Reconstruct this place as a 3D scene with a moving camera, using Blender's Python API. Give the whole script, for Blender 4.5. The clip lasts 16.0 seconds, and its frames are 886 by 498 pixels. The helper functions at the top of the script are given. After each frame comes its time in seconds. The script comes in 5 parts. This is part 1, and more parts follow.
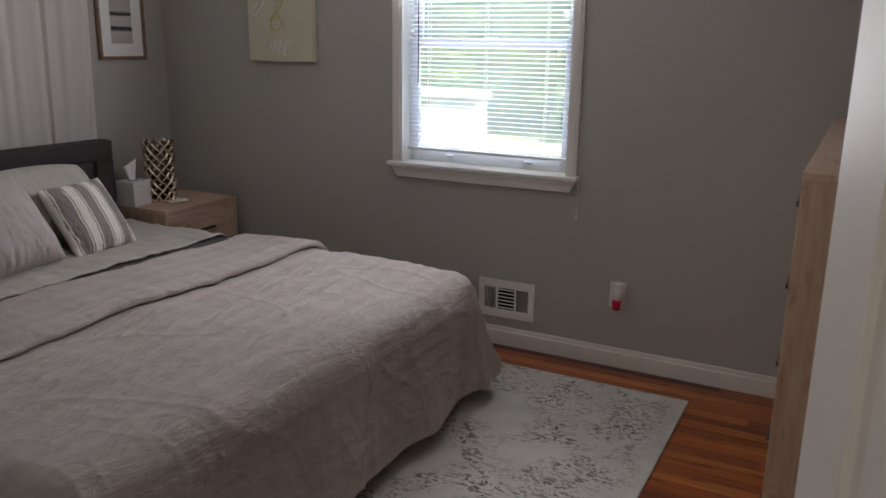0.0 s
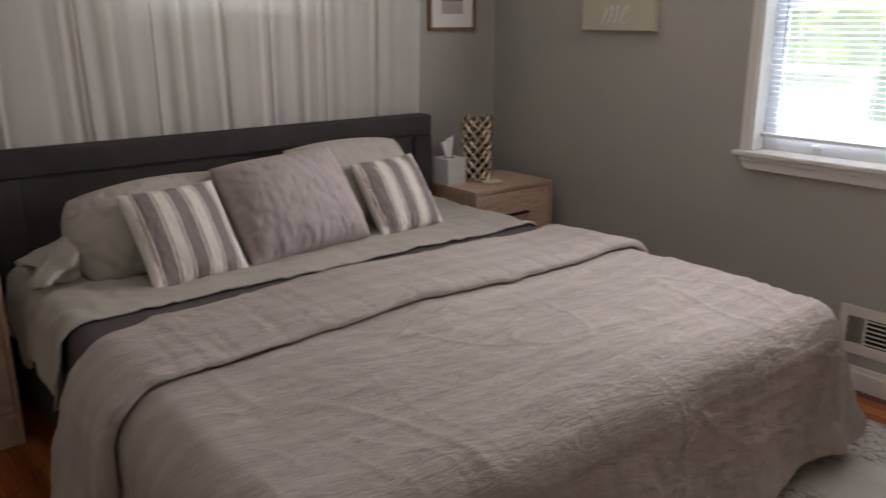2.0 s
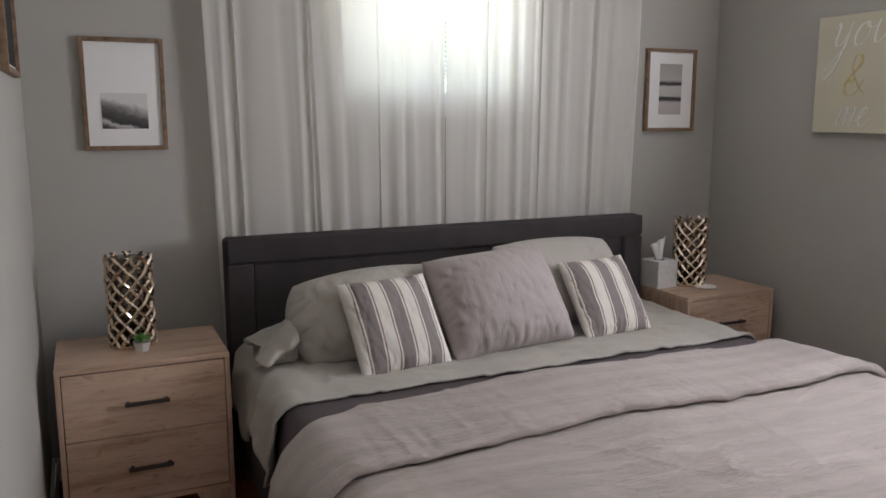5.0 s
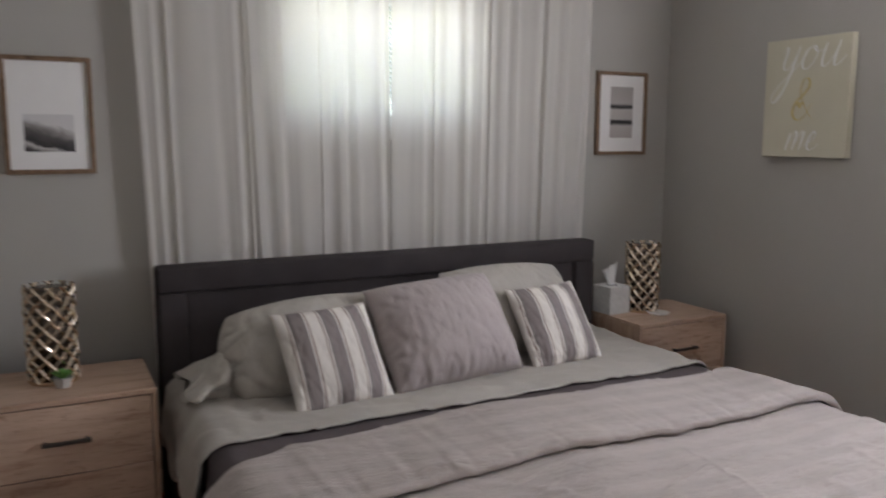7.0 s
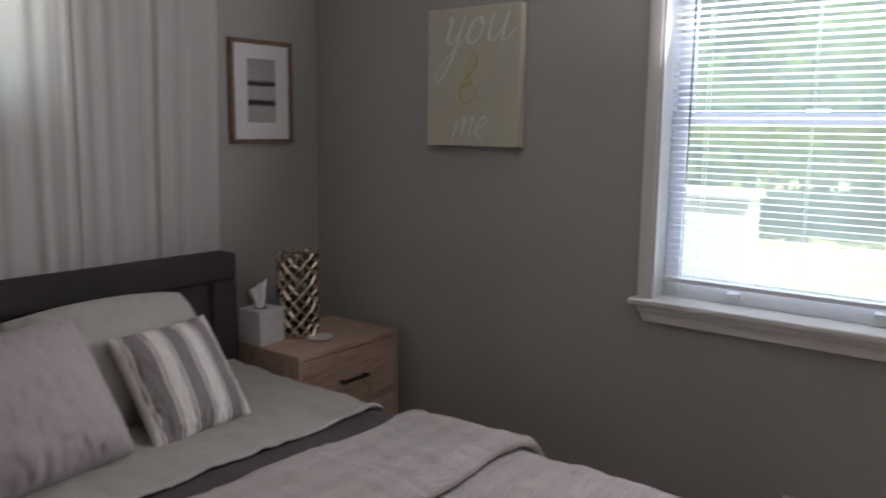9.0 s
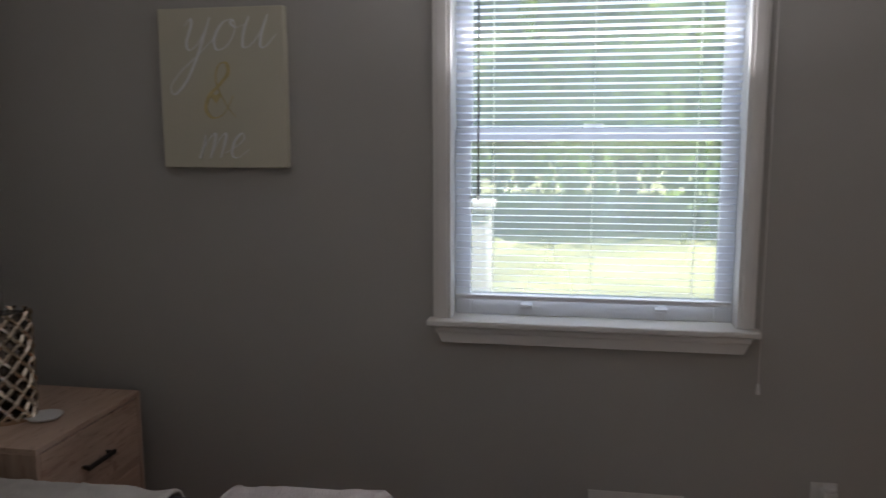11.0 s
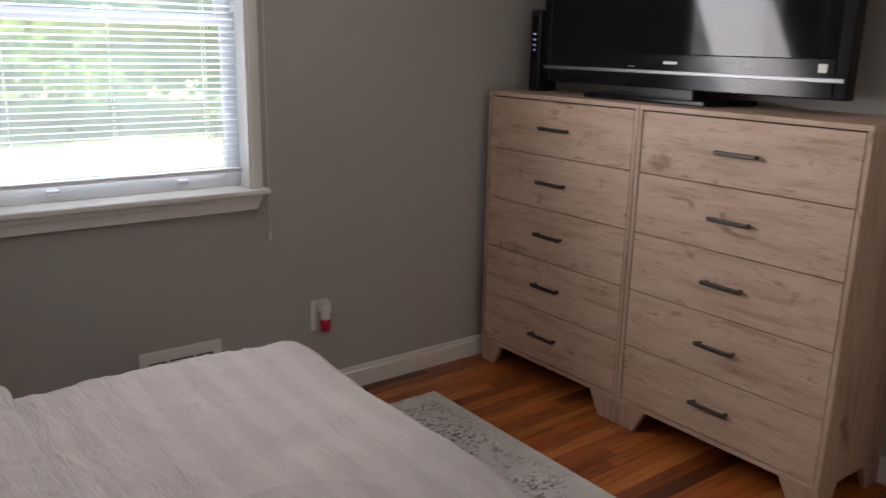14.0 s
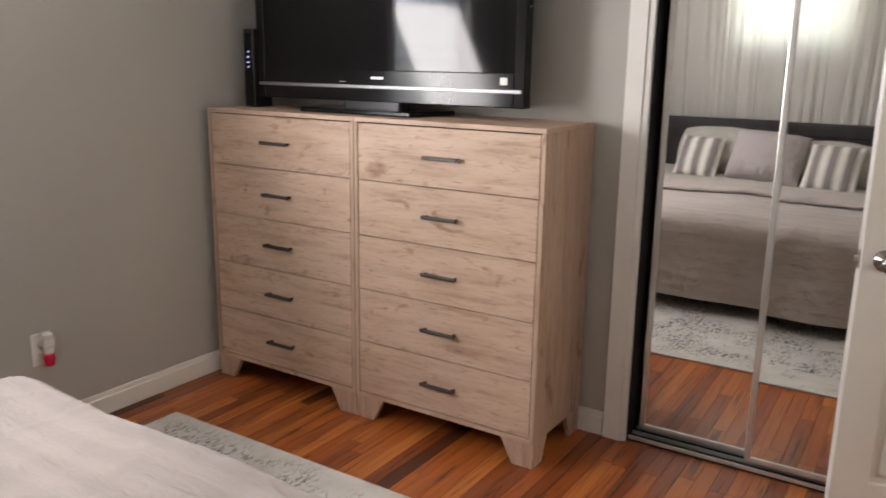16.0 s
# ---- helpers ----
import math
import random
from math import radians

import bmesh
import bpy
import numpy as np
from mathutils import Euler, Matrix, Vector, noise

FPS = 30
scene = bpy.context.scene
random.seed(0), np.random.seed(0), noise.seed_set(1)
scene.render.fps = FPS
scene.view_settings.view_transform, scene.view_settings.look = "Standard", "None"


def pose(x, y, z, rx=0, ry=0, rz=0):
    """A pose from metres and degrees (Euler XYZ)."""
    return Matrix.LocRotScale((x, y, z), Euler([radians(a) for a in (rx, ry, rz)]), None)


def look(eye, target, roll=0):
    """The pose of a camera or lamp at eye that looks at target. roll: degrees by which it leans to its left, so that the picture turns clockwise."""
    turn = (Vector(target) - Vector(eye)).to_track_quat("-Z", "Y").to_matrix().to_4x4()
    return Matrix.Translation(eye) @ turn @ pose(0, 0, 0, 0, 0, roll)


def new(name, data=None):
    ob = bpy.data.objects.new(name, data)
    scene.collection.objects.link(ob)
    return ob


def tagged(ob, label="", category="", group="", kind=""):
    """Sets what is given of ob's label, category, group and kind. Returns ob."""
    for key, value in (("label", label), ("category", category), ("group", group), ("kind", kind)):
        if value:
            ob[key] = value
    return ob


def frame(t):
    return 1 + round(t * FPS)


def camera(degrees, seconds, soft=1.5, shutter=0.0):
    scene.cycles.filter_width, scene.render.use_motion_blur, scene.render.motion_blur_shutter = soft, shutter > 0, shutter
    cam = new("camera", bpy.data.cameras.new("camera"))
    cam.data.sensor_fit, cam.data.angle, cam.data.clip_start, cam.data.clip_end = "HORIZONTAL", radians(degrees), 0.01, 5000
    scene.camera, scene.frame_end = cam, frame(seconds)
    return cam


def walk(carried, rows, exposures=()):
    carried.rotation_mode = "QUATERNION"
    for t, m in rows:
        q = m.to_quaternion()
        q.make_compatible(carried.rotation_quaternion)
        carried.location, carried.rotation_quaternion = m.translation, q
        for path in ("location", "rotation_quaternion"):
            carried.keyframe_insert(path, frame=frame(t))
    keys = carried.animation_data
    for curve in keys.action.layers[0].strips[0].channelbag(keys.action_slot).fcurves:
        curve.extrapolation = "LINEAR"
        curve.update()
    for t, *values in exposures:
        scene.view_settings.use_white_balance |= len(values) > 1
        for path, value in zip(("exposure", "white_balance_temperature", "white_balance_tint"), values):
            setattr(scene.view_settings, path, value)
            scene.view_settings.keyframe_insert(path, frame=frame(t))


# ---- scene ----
cam = camera(58.1, 16.0, shutter=0.4)
PATH = [
    (0, (0.343, 0.265, 1.471), (-0.553, 1.981, 0.97), 0.8),
    (0.5, (0.317, 0.43, 1.424), (-0.679, 2.096, 0.942), 0.6),
    (1, (0.205, 0.519, 1.418), (-0.905, 2.103, 0.909), 0.4),
    (1.5, (0.12, 0.614, 1.42), (-1.195, 2.02, 0.878), -0.2),
    (2, (0.059, 0.675, 1.407), (-1.442, 1.877, 0.857), -0.1),
    (2.5, (0.025, 0.677, 1.397), (-1.59, 1.7, 0.812), -0.1),
    (3, (0.029, 0.681, 1.397), (-1.644, 1.591, 0.786), -0.0),
    (3.5, (0.023, 0.683, 1.409), (-1.69, 1.529, 0.82), -0.2),
    (4, (0.025, 0.675, 1.414), (-1.729, 1.486, 0.9), -0.3),
    (4.5, (0.028, 0.672, 1.437), (-1.757, 1.467, 1.009), -0.1),
    (4.7, (0.023, 0.668, 1.437), (-1.772, 1.463, 1.058), -0.1),
    (6.8, (-0.009, 0.741, 1.451), (-1.809, 1.578, 1.208), 0.0),
    (7, (-0.049, 0.793, 1.443), (-1.819, 1.681, 1.165), 0.2),
    (7.5, (-0.198, 0.934, 1.427), (-1.847, 2.015, 1.094), 0.3),
    (8, (-0.322, 1.043, 1.434), (-1.899, 2.225, 1.095), 0.4),
    (8.5, (-0.479, 1.202, 1.428), (-1.95, 2.514, 1.088), 0.5),
    (9, (-0.653, 1.325, 1.442), (-1.891, 2.865, 1.133), 0.6),
    (9.2, (-0.75, 1.357, 1.455), (-1.898, 2.97, 1.171), -0.0),
    (11.3, (-1.366, 1.273, 1.472), (-1.507, 3.245, 1.169), 0.1),
    (11.5, (-1.415, 1.259, 1.479), (-1.4, 3.231, 1.148), 0.2),
    (12, (-1.589, 1.198, 1.45), (-1.231, 3.127, 1.064), 0.6),
    (12.5, (-1.701, 1.183, 1.422), (-1.004, 3.006, 0.984), 0.8),
    (13, (-1.823, 1.182, 1.418), (-0.867, 2.872, 0.938), 0.9),
    (13.5, (-1.927, 1.112, 1.413), (-0.864, 2.733, 0.919), 1.1),
    (14, (-2.011, 1.082, 1.405), (-0.832, 2.619, 0.906), 1.3),
    (14.5, (-2.066, 1.108, 1.396), (-0.734, 2.503, 0.869), 1.2),
    (15, (-2.104, 1.045, 1.395), (-0.667, 2.33, 0.864), 1.2),
    (15.5, (-2.133, 0.982, 1.41), (-0.602, 2.163, 0.899), 1.1),
    (16, (-2.131, 0.975, 1.419), (-0.493, 2.027, 0.964), 0.9),
]
EXPOSURES = [(0.0, 1.90, 6720, 16), (1.5, 2.10, 6820, 17), (2.0, 2.34, 7120, 18), (2.5, 2.85, 7070, 17), (3.5, 3.18, 6870, 15), (4.0, 3.31, 6670, 15), (4.5, 2.80, 6670, 15), (7.0, 2.43, 6620, 16),
             (8.0, 2.04, 6620, 17), (9.0, 1.76, 6520, 18), (11.5, 1.26, 6620, 17), (12.0, 1.34, 6620, 17), (12.5, 1.78, 6720, 17), (13.5, 1.96, 6920, 17), (14.5, 2.36, 7120, 17), (15.0, 2.75, 7220, 17), (16.0, 3.00, 7220, 16)]
walk(cam, [(t, look(eye, target, roll)) for t, eye, target, roll in PATH], EXPOSURES)

# ---- world, sun, light from the openings ----
SUN_ELEVATION, SUN_TURN = radians(66), radians(122)
world = bpy.data.worlds.new("sky")
scene.world = world
world.use_nodes = True
wn = world.node_tree
sky = wn.nodes.new("ShaderNodeTexSky")
sky.sky_type, sky.sun_disc = "NISHITA", False
sky.sun_elevation, sky.sun_rotation = SUN_ELEVATION, SUN_TURN
wn.nodes["Background"].inputs["Strength"].default_value = 0.15
wn.links.new(sky.outputs["Color"], wn.nodes["Background"].inputs["Color"])
sun_data = bpy.data.lights.new("sun", "SUN")
sun_data.energy, sun_data.angle, sun_data.color = 5.0, radians(0.5), (1.0, 0.95, 0.88)
sun = new("sun", sun_data)
sun.matrix_world = look((0, 0, 0), (-math.sin(SUN_TURN) * math.cos(SUN_ELEVATION), -math.cos(SUN_TURN) * math.cos(SUN_ELEVATION), -math.sin(SUN_ELEVATION)))


def area(name, eye, target, w, h, watts, colour=(1, 1, 1)):
    data = bpy.data.lights.new(name, "AREA")
    data.shape, data.size, data.size_y, data.energy, data.color = "RECTANGLE", w, h, watts, colour
    ob = new(name, data)
    ob.matrix_world = look(eye, target)
    return ob


# lamps standing in for skylight at the two windows, plus an added hall fill
NY_LAMP = 3.665
area("window_light_north", (-1.28, NY_LAMP, 1.45), (-1.28, 0.0, 3.1), 0.80, 0.72, 6.2, (0.92, 0.94, 1.0))
area("window_light_blind", (-1.28, 3.815, 1.45), (-1.28, 0.0, 1.45), 0.78, 1.02, 2.2, (0.76, 0.86, 1.0))
area("window_light_west", (-3.40, 2.14, 1.78), (0.0, 2.14, 1.2), 0.84, 0.54, 0.50, (0.95, 0.98, 1.0))
# unseen fill added in the hall behind the open door, brightens the window wall
area("hall_fill", (0.15, -0.95, 1.75), (-0.35, 3.7, 1.0), 0.7, 0.5, 1.9, (1.0, 0.92, 0.82))

# ---- materials ----


def nodes_of(name):
    m = bpy.data.materials.new(name)
    m.use_nodes = True
    return m, m.node_tree.nodes, m.node_tree.links, m.node_tree.nodes["Principled BSDF"]


def coords(N, L, scale=(1, 1, 1), shuffle=False):
    tc, mp = N.new("ShaderNodeTexCoord"), N.new("ShaderNodeMapping")
    mp.inputs["Scale"].default_value = scale
    if shuffle:
        oi, mul, add = N.new("ShaderNodeObjectInfo"), N.new("ShaderNodeVectorMath"), N.new("ShaderNodeVectorMath")
        mul.operation, add.operation = "SCALE", "ADD"
        mul.inputs[0].default_value, mul.inputs["Scale"].default_value = (37.0, 21.0, 13.0), 1.0
        L.new(oi.outputs["Random"], mul.inputs["Scale"])
        L.new(tc.outputs["Object"], add.inputs[0])
        L.new(mul.outputs[0], add.inputs[1])
        L.new(add.outputs[0], mp.inputs["Vector"])
    else:
        L.new(tc.outputs["Object"], mp.inputs["Vector"])
    return mp.outputs["Vector"]


def noise_tex(N, L, vec, scale, detail=4, rough=0.55, distort=0.0):
    n = N.new("ShaderNodeTexNoise")
    n.inputs["Scale"].default_value, n.inputs["Detail"].default_value = scale, detail
    n.inputs["Roughness"].default_value, n.inputs["Distortion"].default_value = rough, distort
    L.new(vec, n.inputs["Vector"])
    return n.outputs["Fac"]


def ramp(N, L, fac, stops):
    r = N.new("ShaderNodeValToRGB")
    e = r.color_ramp.elements
    while len(e) < len(stops):
        e.new(0.5)
    for k, (p, c) in enumerate(stops):
        e[k].position, e[k].color = p, (*c, 1)
    L.new(fac, r.inputs["Fac"])
    return r.outputs["Color"]


def mix(N, L, kind, fac, a, b):
    m = N.new("ShaderNodeMix")
    m.data_type, m.blend_type = "RGBA", kind
    for sock, v in ((m.inputs["Factor"], fac), (m.inputs["A"], a), (m.inputs["B"], b)):
        if hasattr(v, "links"):
            L.new(v, sock)
        else:
            sock.default_value = (*v, 1) if isinstance(v, tuple) else v
    return m.outputs["Result"]


def bump(N, L, P, height, strength, dist):
    b = N.new("ShaderNodeBump")
    b.inputs["Strength"].default_value, b.inputs["Distance"].default_value = strength, dist
    L.new(height, b.inputs["Height"])
    L.new(b.outputs["Normal"], P.inputs["Normal"])


def tint(c, k):
    return tuple(min(1.0, v * k) for v in c)


def plain(name, colour, rough=0.6, metal=0.0, vary=0.08, scale=6.0, grain=120.0, relief=0.15, depth=0.001, shuffle=False):
    m, N, L, P = nodes_of(name)
    v = coords(N, L, shuffle=shuffle)
    big, fine = noise_tex(N, L, v, scale), noise_tex(N, L, v, grain, 3)
    base = ramp(N, L, big, [(0.3, tint(colour, 1 - vary)), (0.7, tint(colour, 1 + vary))])
    col = mix(N, L, "MULTIPLY", 0.5, base, ramp(N, L, fine, [(0.3, (1 - vary,) * 3), (0.6, (1, 1, 1))]))
    L.new(col, P.inputs["Base Color"])
    P.inputs["Roughness"].default_value, P.inputs["Metallic"].default_value = rough, metal
    bump(N, L, P, fine, relief, depth)
    return m


def oak(name, scale, light, mid, dark, knots=True):
    m, N, L, P = nodes_of(name)
    v = coords(N, L, scale, shuffle=True)
    wide = noise_tex(N, L, v, 1.0, 6, 0.62, 0.22)
    fine = noise_tex(N, L, v, 5.0, 5, 0.7, 0.12)
    base = ramp(N, L, wide, [(0.33, dark), (0.44, mid), (0.56, light), (0.75, tint(light, 1.08))])
    col = mix(N, L, "MULTIPLY", 0.75, base, ramp(N, L, fine, [(0.32, (0.55, 0.46, 0.40)), (0.44, (0.94, 0.92, 0.90)), (0.7, (1, 1, 1))]))
    if knots:
        k = noise_tex(N, L, coords(N, L, tuple((2.0 if s == min(scale) else 0.55) * s for s in scale), shuffle=True), 1.4, 3, 0.5, 0.8)
        col = mix(N, L, "MULTIPLY", 0.6, col, ramp(N, L, k, [(0.27, (0.34, 0.24, 0.18)), (0.31, (0.62, 0.50, 0.42)), (0.38, (1, 1, 1))]))
    L.new(col, P.inputs["Base Color"])
    P.inputs["Roughness"].default_value = 0.5
    bump(N, L, P, fine, 0.25, 0.0008)
    return m


OAK_L, OAK_M, OAK_D = (0.62, 0.452, 0.342), (0.55, 0.388, 0.284), (0.43, 0.285, 0.200)
M_OAK_H = oak("oak_across", (22, 3.0, 24), OAK_L, OAK_M, OAK_D)
M_OAK_V = oak("oak_upright", (20, 20, 1.8), tint(OAK_L, 0.92), tint(OAK_M, 0.92), OAK_D)
M_OAK_TOP = oak("oak_top", (14, 2.2, 14), tint(OAK_L, 0.95), OAK_M, OAK_D, False)
M_FRAME = oak("walnut_frame", (30, 30, 30), (0.24, 0.155, 0.095), (0.19, 0.12, 0.07), (0.12, 0.075, 0.045), False)
M_WALL = plain("grey_wall_paint", (0.449, 0.435, 0.400), 0.92, vary=0.025, scale=1.5, grain=260, relief=0.12, depth=0.0006)
M_WALL.node_tree.nodes["Principled BSDF"].inputs["Specular IOR Level"].default_value = 0.15
M_CEIL = plain("ceiling_paint", (0.84, 0.83, 0.80), 0.9, vary=0.02, scale=2)
M_TRIM = plain("white_trim_paint", (0.80, 0.78, 0.735), 0.4, vary=0.03, scale=4, grain=60, relief=0.08)
M_DOORPAINT = plain("door_paint", (0.76, 0.74, 0.69), 0.42, vary=0.03, scale=3, grain=70, relief=0.08)
M_VINYL = plain("white_vinyl", (0.80, 0.81, 0.82), 0.35, vary=0.02, scale=5, grain=50, relief=0.03)
M_SLATEFAB = plain("charcoal_linen", (0.040, 0.033, 0.034), 0.9, vary=0.18, scale=9, grain=420, relief=0.5, depth=0.0012)
M_DARKBLANKET = plain("dark_grey_cotton", (0.092, 0.074, 0.076), 0.92, vary=0.12, scale=7, grain=350, relief=0.4)
M_MATTRESS = plain("mattress_ticking", (0.6, 0.58, 0.55), 0.9)
M_BRONZE = plain("dark_bronze", (0.085, 0.075, 0.068), 0.45, 0.7, vary=0.1, scale=30)
M_NICKEL = plain("brushed_nickel", (0.62, 0.60, 0.56), 0.28, 1.0, vary=0.05, scale=30)
M_KNOB = plain("dark_nickel", (0.30, 0.28, 0.25), 0.25, 1.0, vary=0.05, scale=30)
M_ALU = plain("satin_aluminium", (0.70, 0.69, 0.66), 0.32, 0.85, vary=0.04, scale=20)
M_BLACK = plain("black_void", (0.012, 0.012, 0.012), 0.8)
M_PLASTIC = plain("black_plastic", (0.014, 0.014, 0.015), 0.32, vary=0.1, scale=10)
M_GLOSS = plain("gloss_black_plastic", (0.008, 0.008, 0.009), 0.14, vary=0.05, relief=0.0)
M_GLOSS.node_tree.nodes["Principled BSDF"].inputs["Specular IOR Level"].default_value = 0.28
M_WHITEPLAST = plain("white_plastic", (0.78, 0.76, 0.72), 0.4, vary=0.03)
M_PAPER = plain("white_paper", (0.83, 0.82, 0.80), 0.85, vary=0.02)
M_CERAMIC = plain("white_ceramic", (0.74, 0.72, 0.68), 0.3, vary=0.04)
M_SILVER = plain("silver_strip", (0.30, 0.30, 0.31), 0.42, 1.0, vary=0.03)
M_CONCRETE = plain("grey_cement_pot", (0.55, 0.54, 0.52), 0.8, vary=0.08, scale=40)
M_SUCC = plain("succulent_green", (0.10, 0.26, 0.045), 0.45, vary=0.2, scale=40)
M_TISSUEBOX = plain("white_woven_box", (0.66, 0.655, 0.63), 0.7, vary=0.08, scale=60, grain=200, relief=0.6)
M_CHAMPAGNE = plain("champagne_metal", (0.66, 0.55, 0.43), 0.24, 1.0, vary=0.12, scale=18)
M_LAMPCORE = plain("dark_glass_core", (0.16, 0.13, 0.105), 0.25, 0.75, vary=0.3, scale=20)
M_FLOORBASE = plain("subfloor", (0.05, 0.025, 0.012), 0.8)


def fabric(name, colour, crumple=9.0, strength=0.5, stripe=0.0, folds=0.72, stretch=(26, 8, 14)):
    m, N, L, P = nodes_of(name)
    v = coords(N, L)
    nz = N.new("ShaderNodeTexNoise")
    nz.inputs["Scale"].default_value, nz.inputs["Detail"].default_value = crumple * 0.8, 4
    L.new(v, nz.inputs["Vector"])
    sc, ad = N.new("ShaderNodeVectorMath"), N.new("ShaderNodeVectorMath")
    sc.operation, ad.operation = "SCALE", "ADD"
    sc.inputs["Scale"].default_value = 0.22
    L.new(nz.outputs["Color"], sc.inputs[0])
    L.new(coords(N, L, (1.5, 0.7, 1.0)), ad.inputs[0])
    L.new(sc.outputs[0], ad.inputs[1])
    vo = N.new("ShaderNodeTexVoronoi")
    vo.inputs["Scale"].default_value = crumple
    L.new(ad.outputs[0], vo.inputs["Vector"])
    fold = noise_tex(N, L, coords(N, L, stretch), 1.0, 6, 0.6, 1.2)
    def ridges(scale, width):
        n = noise_tex(N, L, coords(N, L, scale), 1.0, 3, 0.5, 0.9)
        sub, ab = N.new("ShaderNodeMath"), N.new("ShaderNodeMath")
        sub.operation, ab.operation = "SUBTRACT", "ABSOLUTE"
        sub.inputs[1].default_value = 0.5
        L.new(n, sub.inputs[0])
        L.new(sub.outputs[0], ab.inputs[0])
        return ramp(N, L, ab.outputs[0], [(0.0, (0, 0, 0)), (width, (1, 1, 1))])
    crease = ridges((0.7 * stretch[0], 0.35 * stretch[1], 0.6 * stretch[2]), 0.035)
    weave = noise_tex(N, L, v, 380, 2)
    big = noise_tex(N, L, v, 4.0, 4)
    base = ramp(N, L, big, [(0.3, tint(colour, 0.94)), (0.7, tint(colour, 1.05))])
    if stripe:
        w = N.new("ShaderNodeTexWave")
        w.bands_direction = "X"
        w.inputs["Scale"].default_value, w.inputs["Distortion"].default_value = 3.2, 1.1
        w.inputs["Detail"].default_value, w.inputs["Detail Scale"].default_value = 3, 1.4
        L.new(v, w.inputs["Vector"])
        base = mix(N, L, "MULTIPLY", stripe, base, ramp(N, L, w.outputs["Fac"], [(0.3, (0.88, 0.872, 0.862)), (0.7, (1, 1, 1))]))
    col = mix(N, L, "MULTIPLY", 0.3, base, ramp(N, L, weave, [(0.3, (0.85, 0.85, 0.85)), (0.6, (1, 1, 1))]))
    L.new(col, P.inputs["Base Color"])
    P.inputs["Roughness"].default_value = 0.88
    P.inputs["Sheen Weight"].default_value = 0.1
    h = mix(N, L, "MIX", folds, vo.outputs["Distance"], fold)
    h = mix(N, L, "MIX", 0.075, h, crease)
    h = mix(N, L, "MIX", 0.06, h, weave)
    bump(N, L, P, h, strength, 0.022)
    return m


def glass_mat(name, rough=0.0, colour=(0.95, 0.98, 0.97)):
    m, N, L, P = nodes_of(name)
    P.inputs["Base Color"].default_value = (*colour, 1)
    P.inputs["Transmission Weight"].default_value, P.inputs["Roughness"].default_value, P.inputs["IOR"].default_value = 1.0, rough, 1.45
    return m


# pale translucent veil in the glass imitates glare that washes out the view
def veiled_glass(name, veil):
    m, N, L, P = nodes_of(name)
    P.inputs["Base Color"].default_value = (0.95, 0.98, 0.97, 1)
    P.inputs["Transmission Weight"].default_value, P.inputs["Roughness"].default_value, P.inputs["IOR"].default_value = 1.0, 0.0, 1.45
    haze, both = N.new("ShaderNodeBsdfTranslucent"), N.new("ShaderNodeMixShader")
    haze.inputs["Color"].default_value = (0.82, 0.90, 0.97, 1)
    veil_mask = ramp(N, L, noise_tex(N, L, coords(N, L, (3, 3, 1.5)), 1.0, 4), [(0.3, (veil * 0.8,) * 3), (0.7, (veil * 1.2,) * 3)])
    L.new(veil_mask, both.inputs[0])
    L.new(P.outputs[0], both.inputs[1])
    L.new(haze.outputs[0], both.inputs[2])
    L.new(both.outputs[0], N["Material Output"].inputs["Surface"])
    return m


M_GLASS = veiled_glass("window_glass", 0.30)
M_MIRROR, _N, _L, _P = nodes_of("mirror_silver")
_P.inputs["Base Color"].default_value = (0.86, 0.87, 0.86, 1)
_P.inputs["Metallic"].default_value, _P.inputs["Roughness"].default_value = 1.0, 0.015
M_SCREEN, _N, _L, _P = nodes_of("tv_screen")
_P.inputs["Base Color"].default_value = (0.006, 0.006, 0.007, 1)
_P.inputs["Roughness"].default_value = 0.06
_P.inputs["Coat Weight"].default_value, _P.inputs["Specular IOR Level"].default_value = 0.0, 0.28
M_RED = glass_mat("red_oil", 0.05, (0.80, 0.03, 0.10))
_P = M_RED.node_tree.nodes["Principled BSDF"]
_P.inputs["Transmission Weight"].default_value = 0.35
M_BLUELED, _N, _L, _P = nodes_of("blue_led")
_P.inputs["Emission Color"].default_value = (0.25, 0.35, 1.0, 1)
_P.inputs["Emission Strength"].default_value = 0.12


def sheer(name):
    m = bpy.data.materials.new(name)
    m.use_nodes = True
    N, L = m.node_tree.nodes, m.node_tree.links
    N.remove(N["Principled BSDF"])
    v = coords(N, L)
    f = noise_tex(N, L, v, 400, 2)
    col = ramp(N, L, f, [(0.3, (0.80, 0.775, 0.73)), (0.7, (0.87, 0.845, 0.80))])
    d, t, p = N.new("ShaderNodeBsdfDiffuse"), N.new("ShaderNodeBsdfTranslucent"), N.new("ShaderNodeBsdfTransparent")
    L.new(col, d.inputs["Color"])
    L.new(col, t.inputs["Color"])
    a, b = N.new("ShaderNodeMixShader"), N.new("ShaderNodeMixShader")
    a.inputs[0].default_value, b.inputs[0].default_value = 0.50, 0.05
    L.new(d.outputs[0], a.inputs[1])
    L.new(t.outputs[0], a.inputs[2])
    L.new(a.outputs[0], b.inputs[1])
    L.new(p.outputs[0], b.inputs[2])
    L.new(b.outputs[0], N["Material Output"].inputs["Surface"])
    return m


M_SHEER = sheer("sheer_curtain")


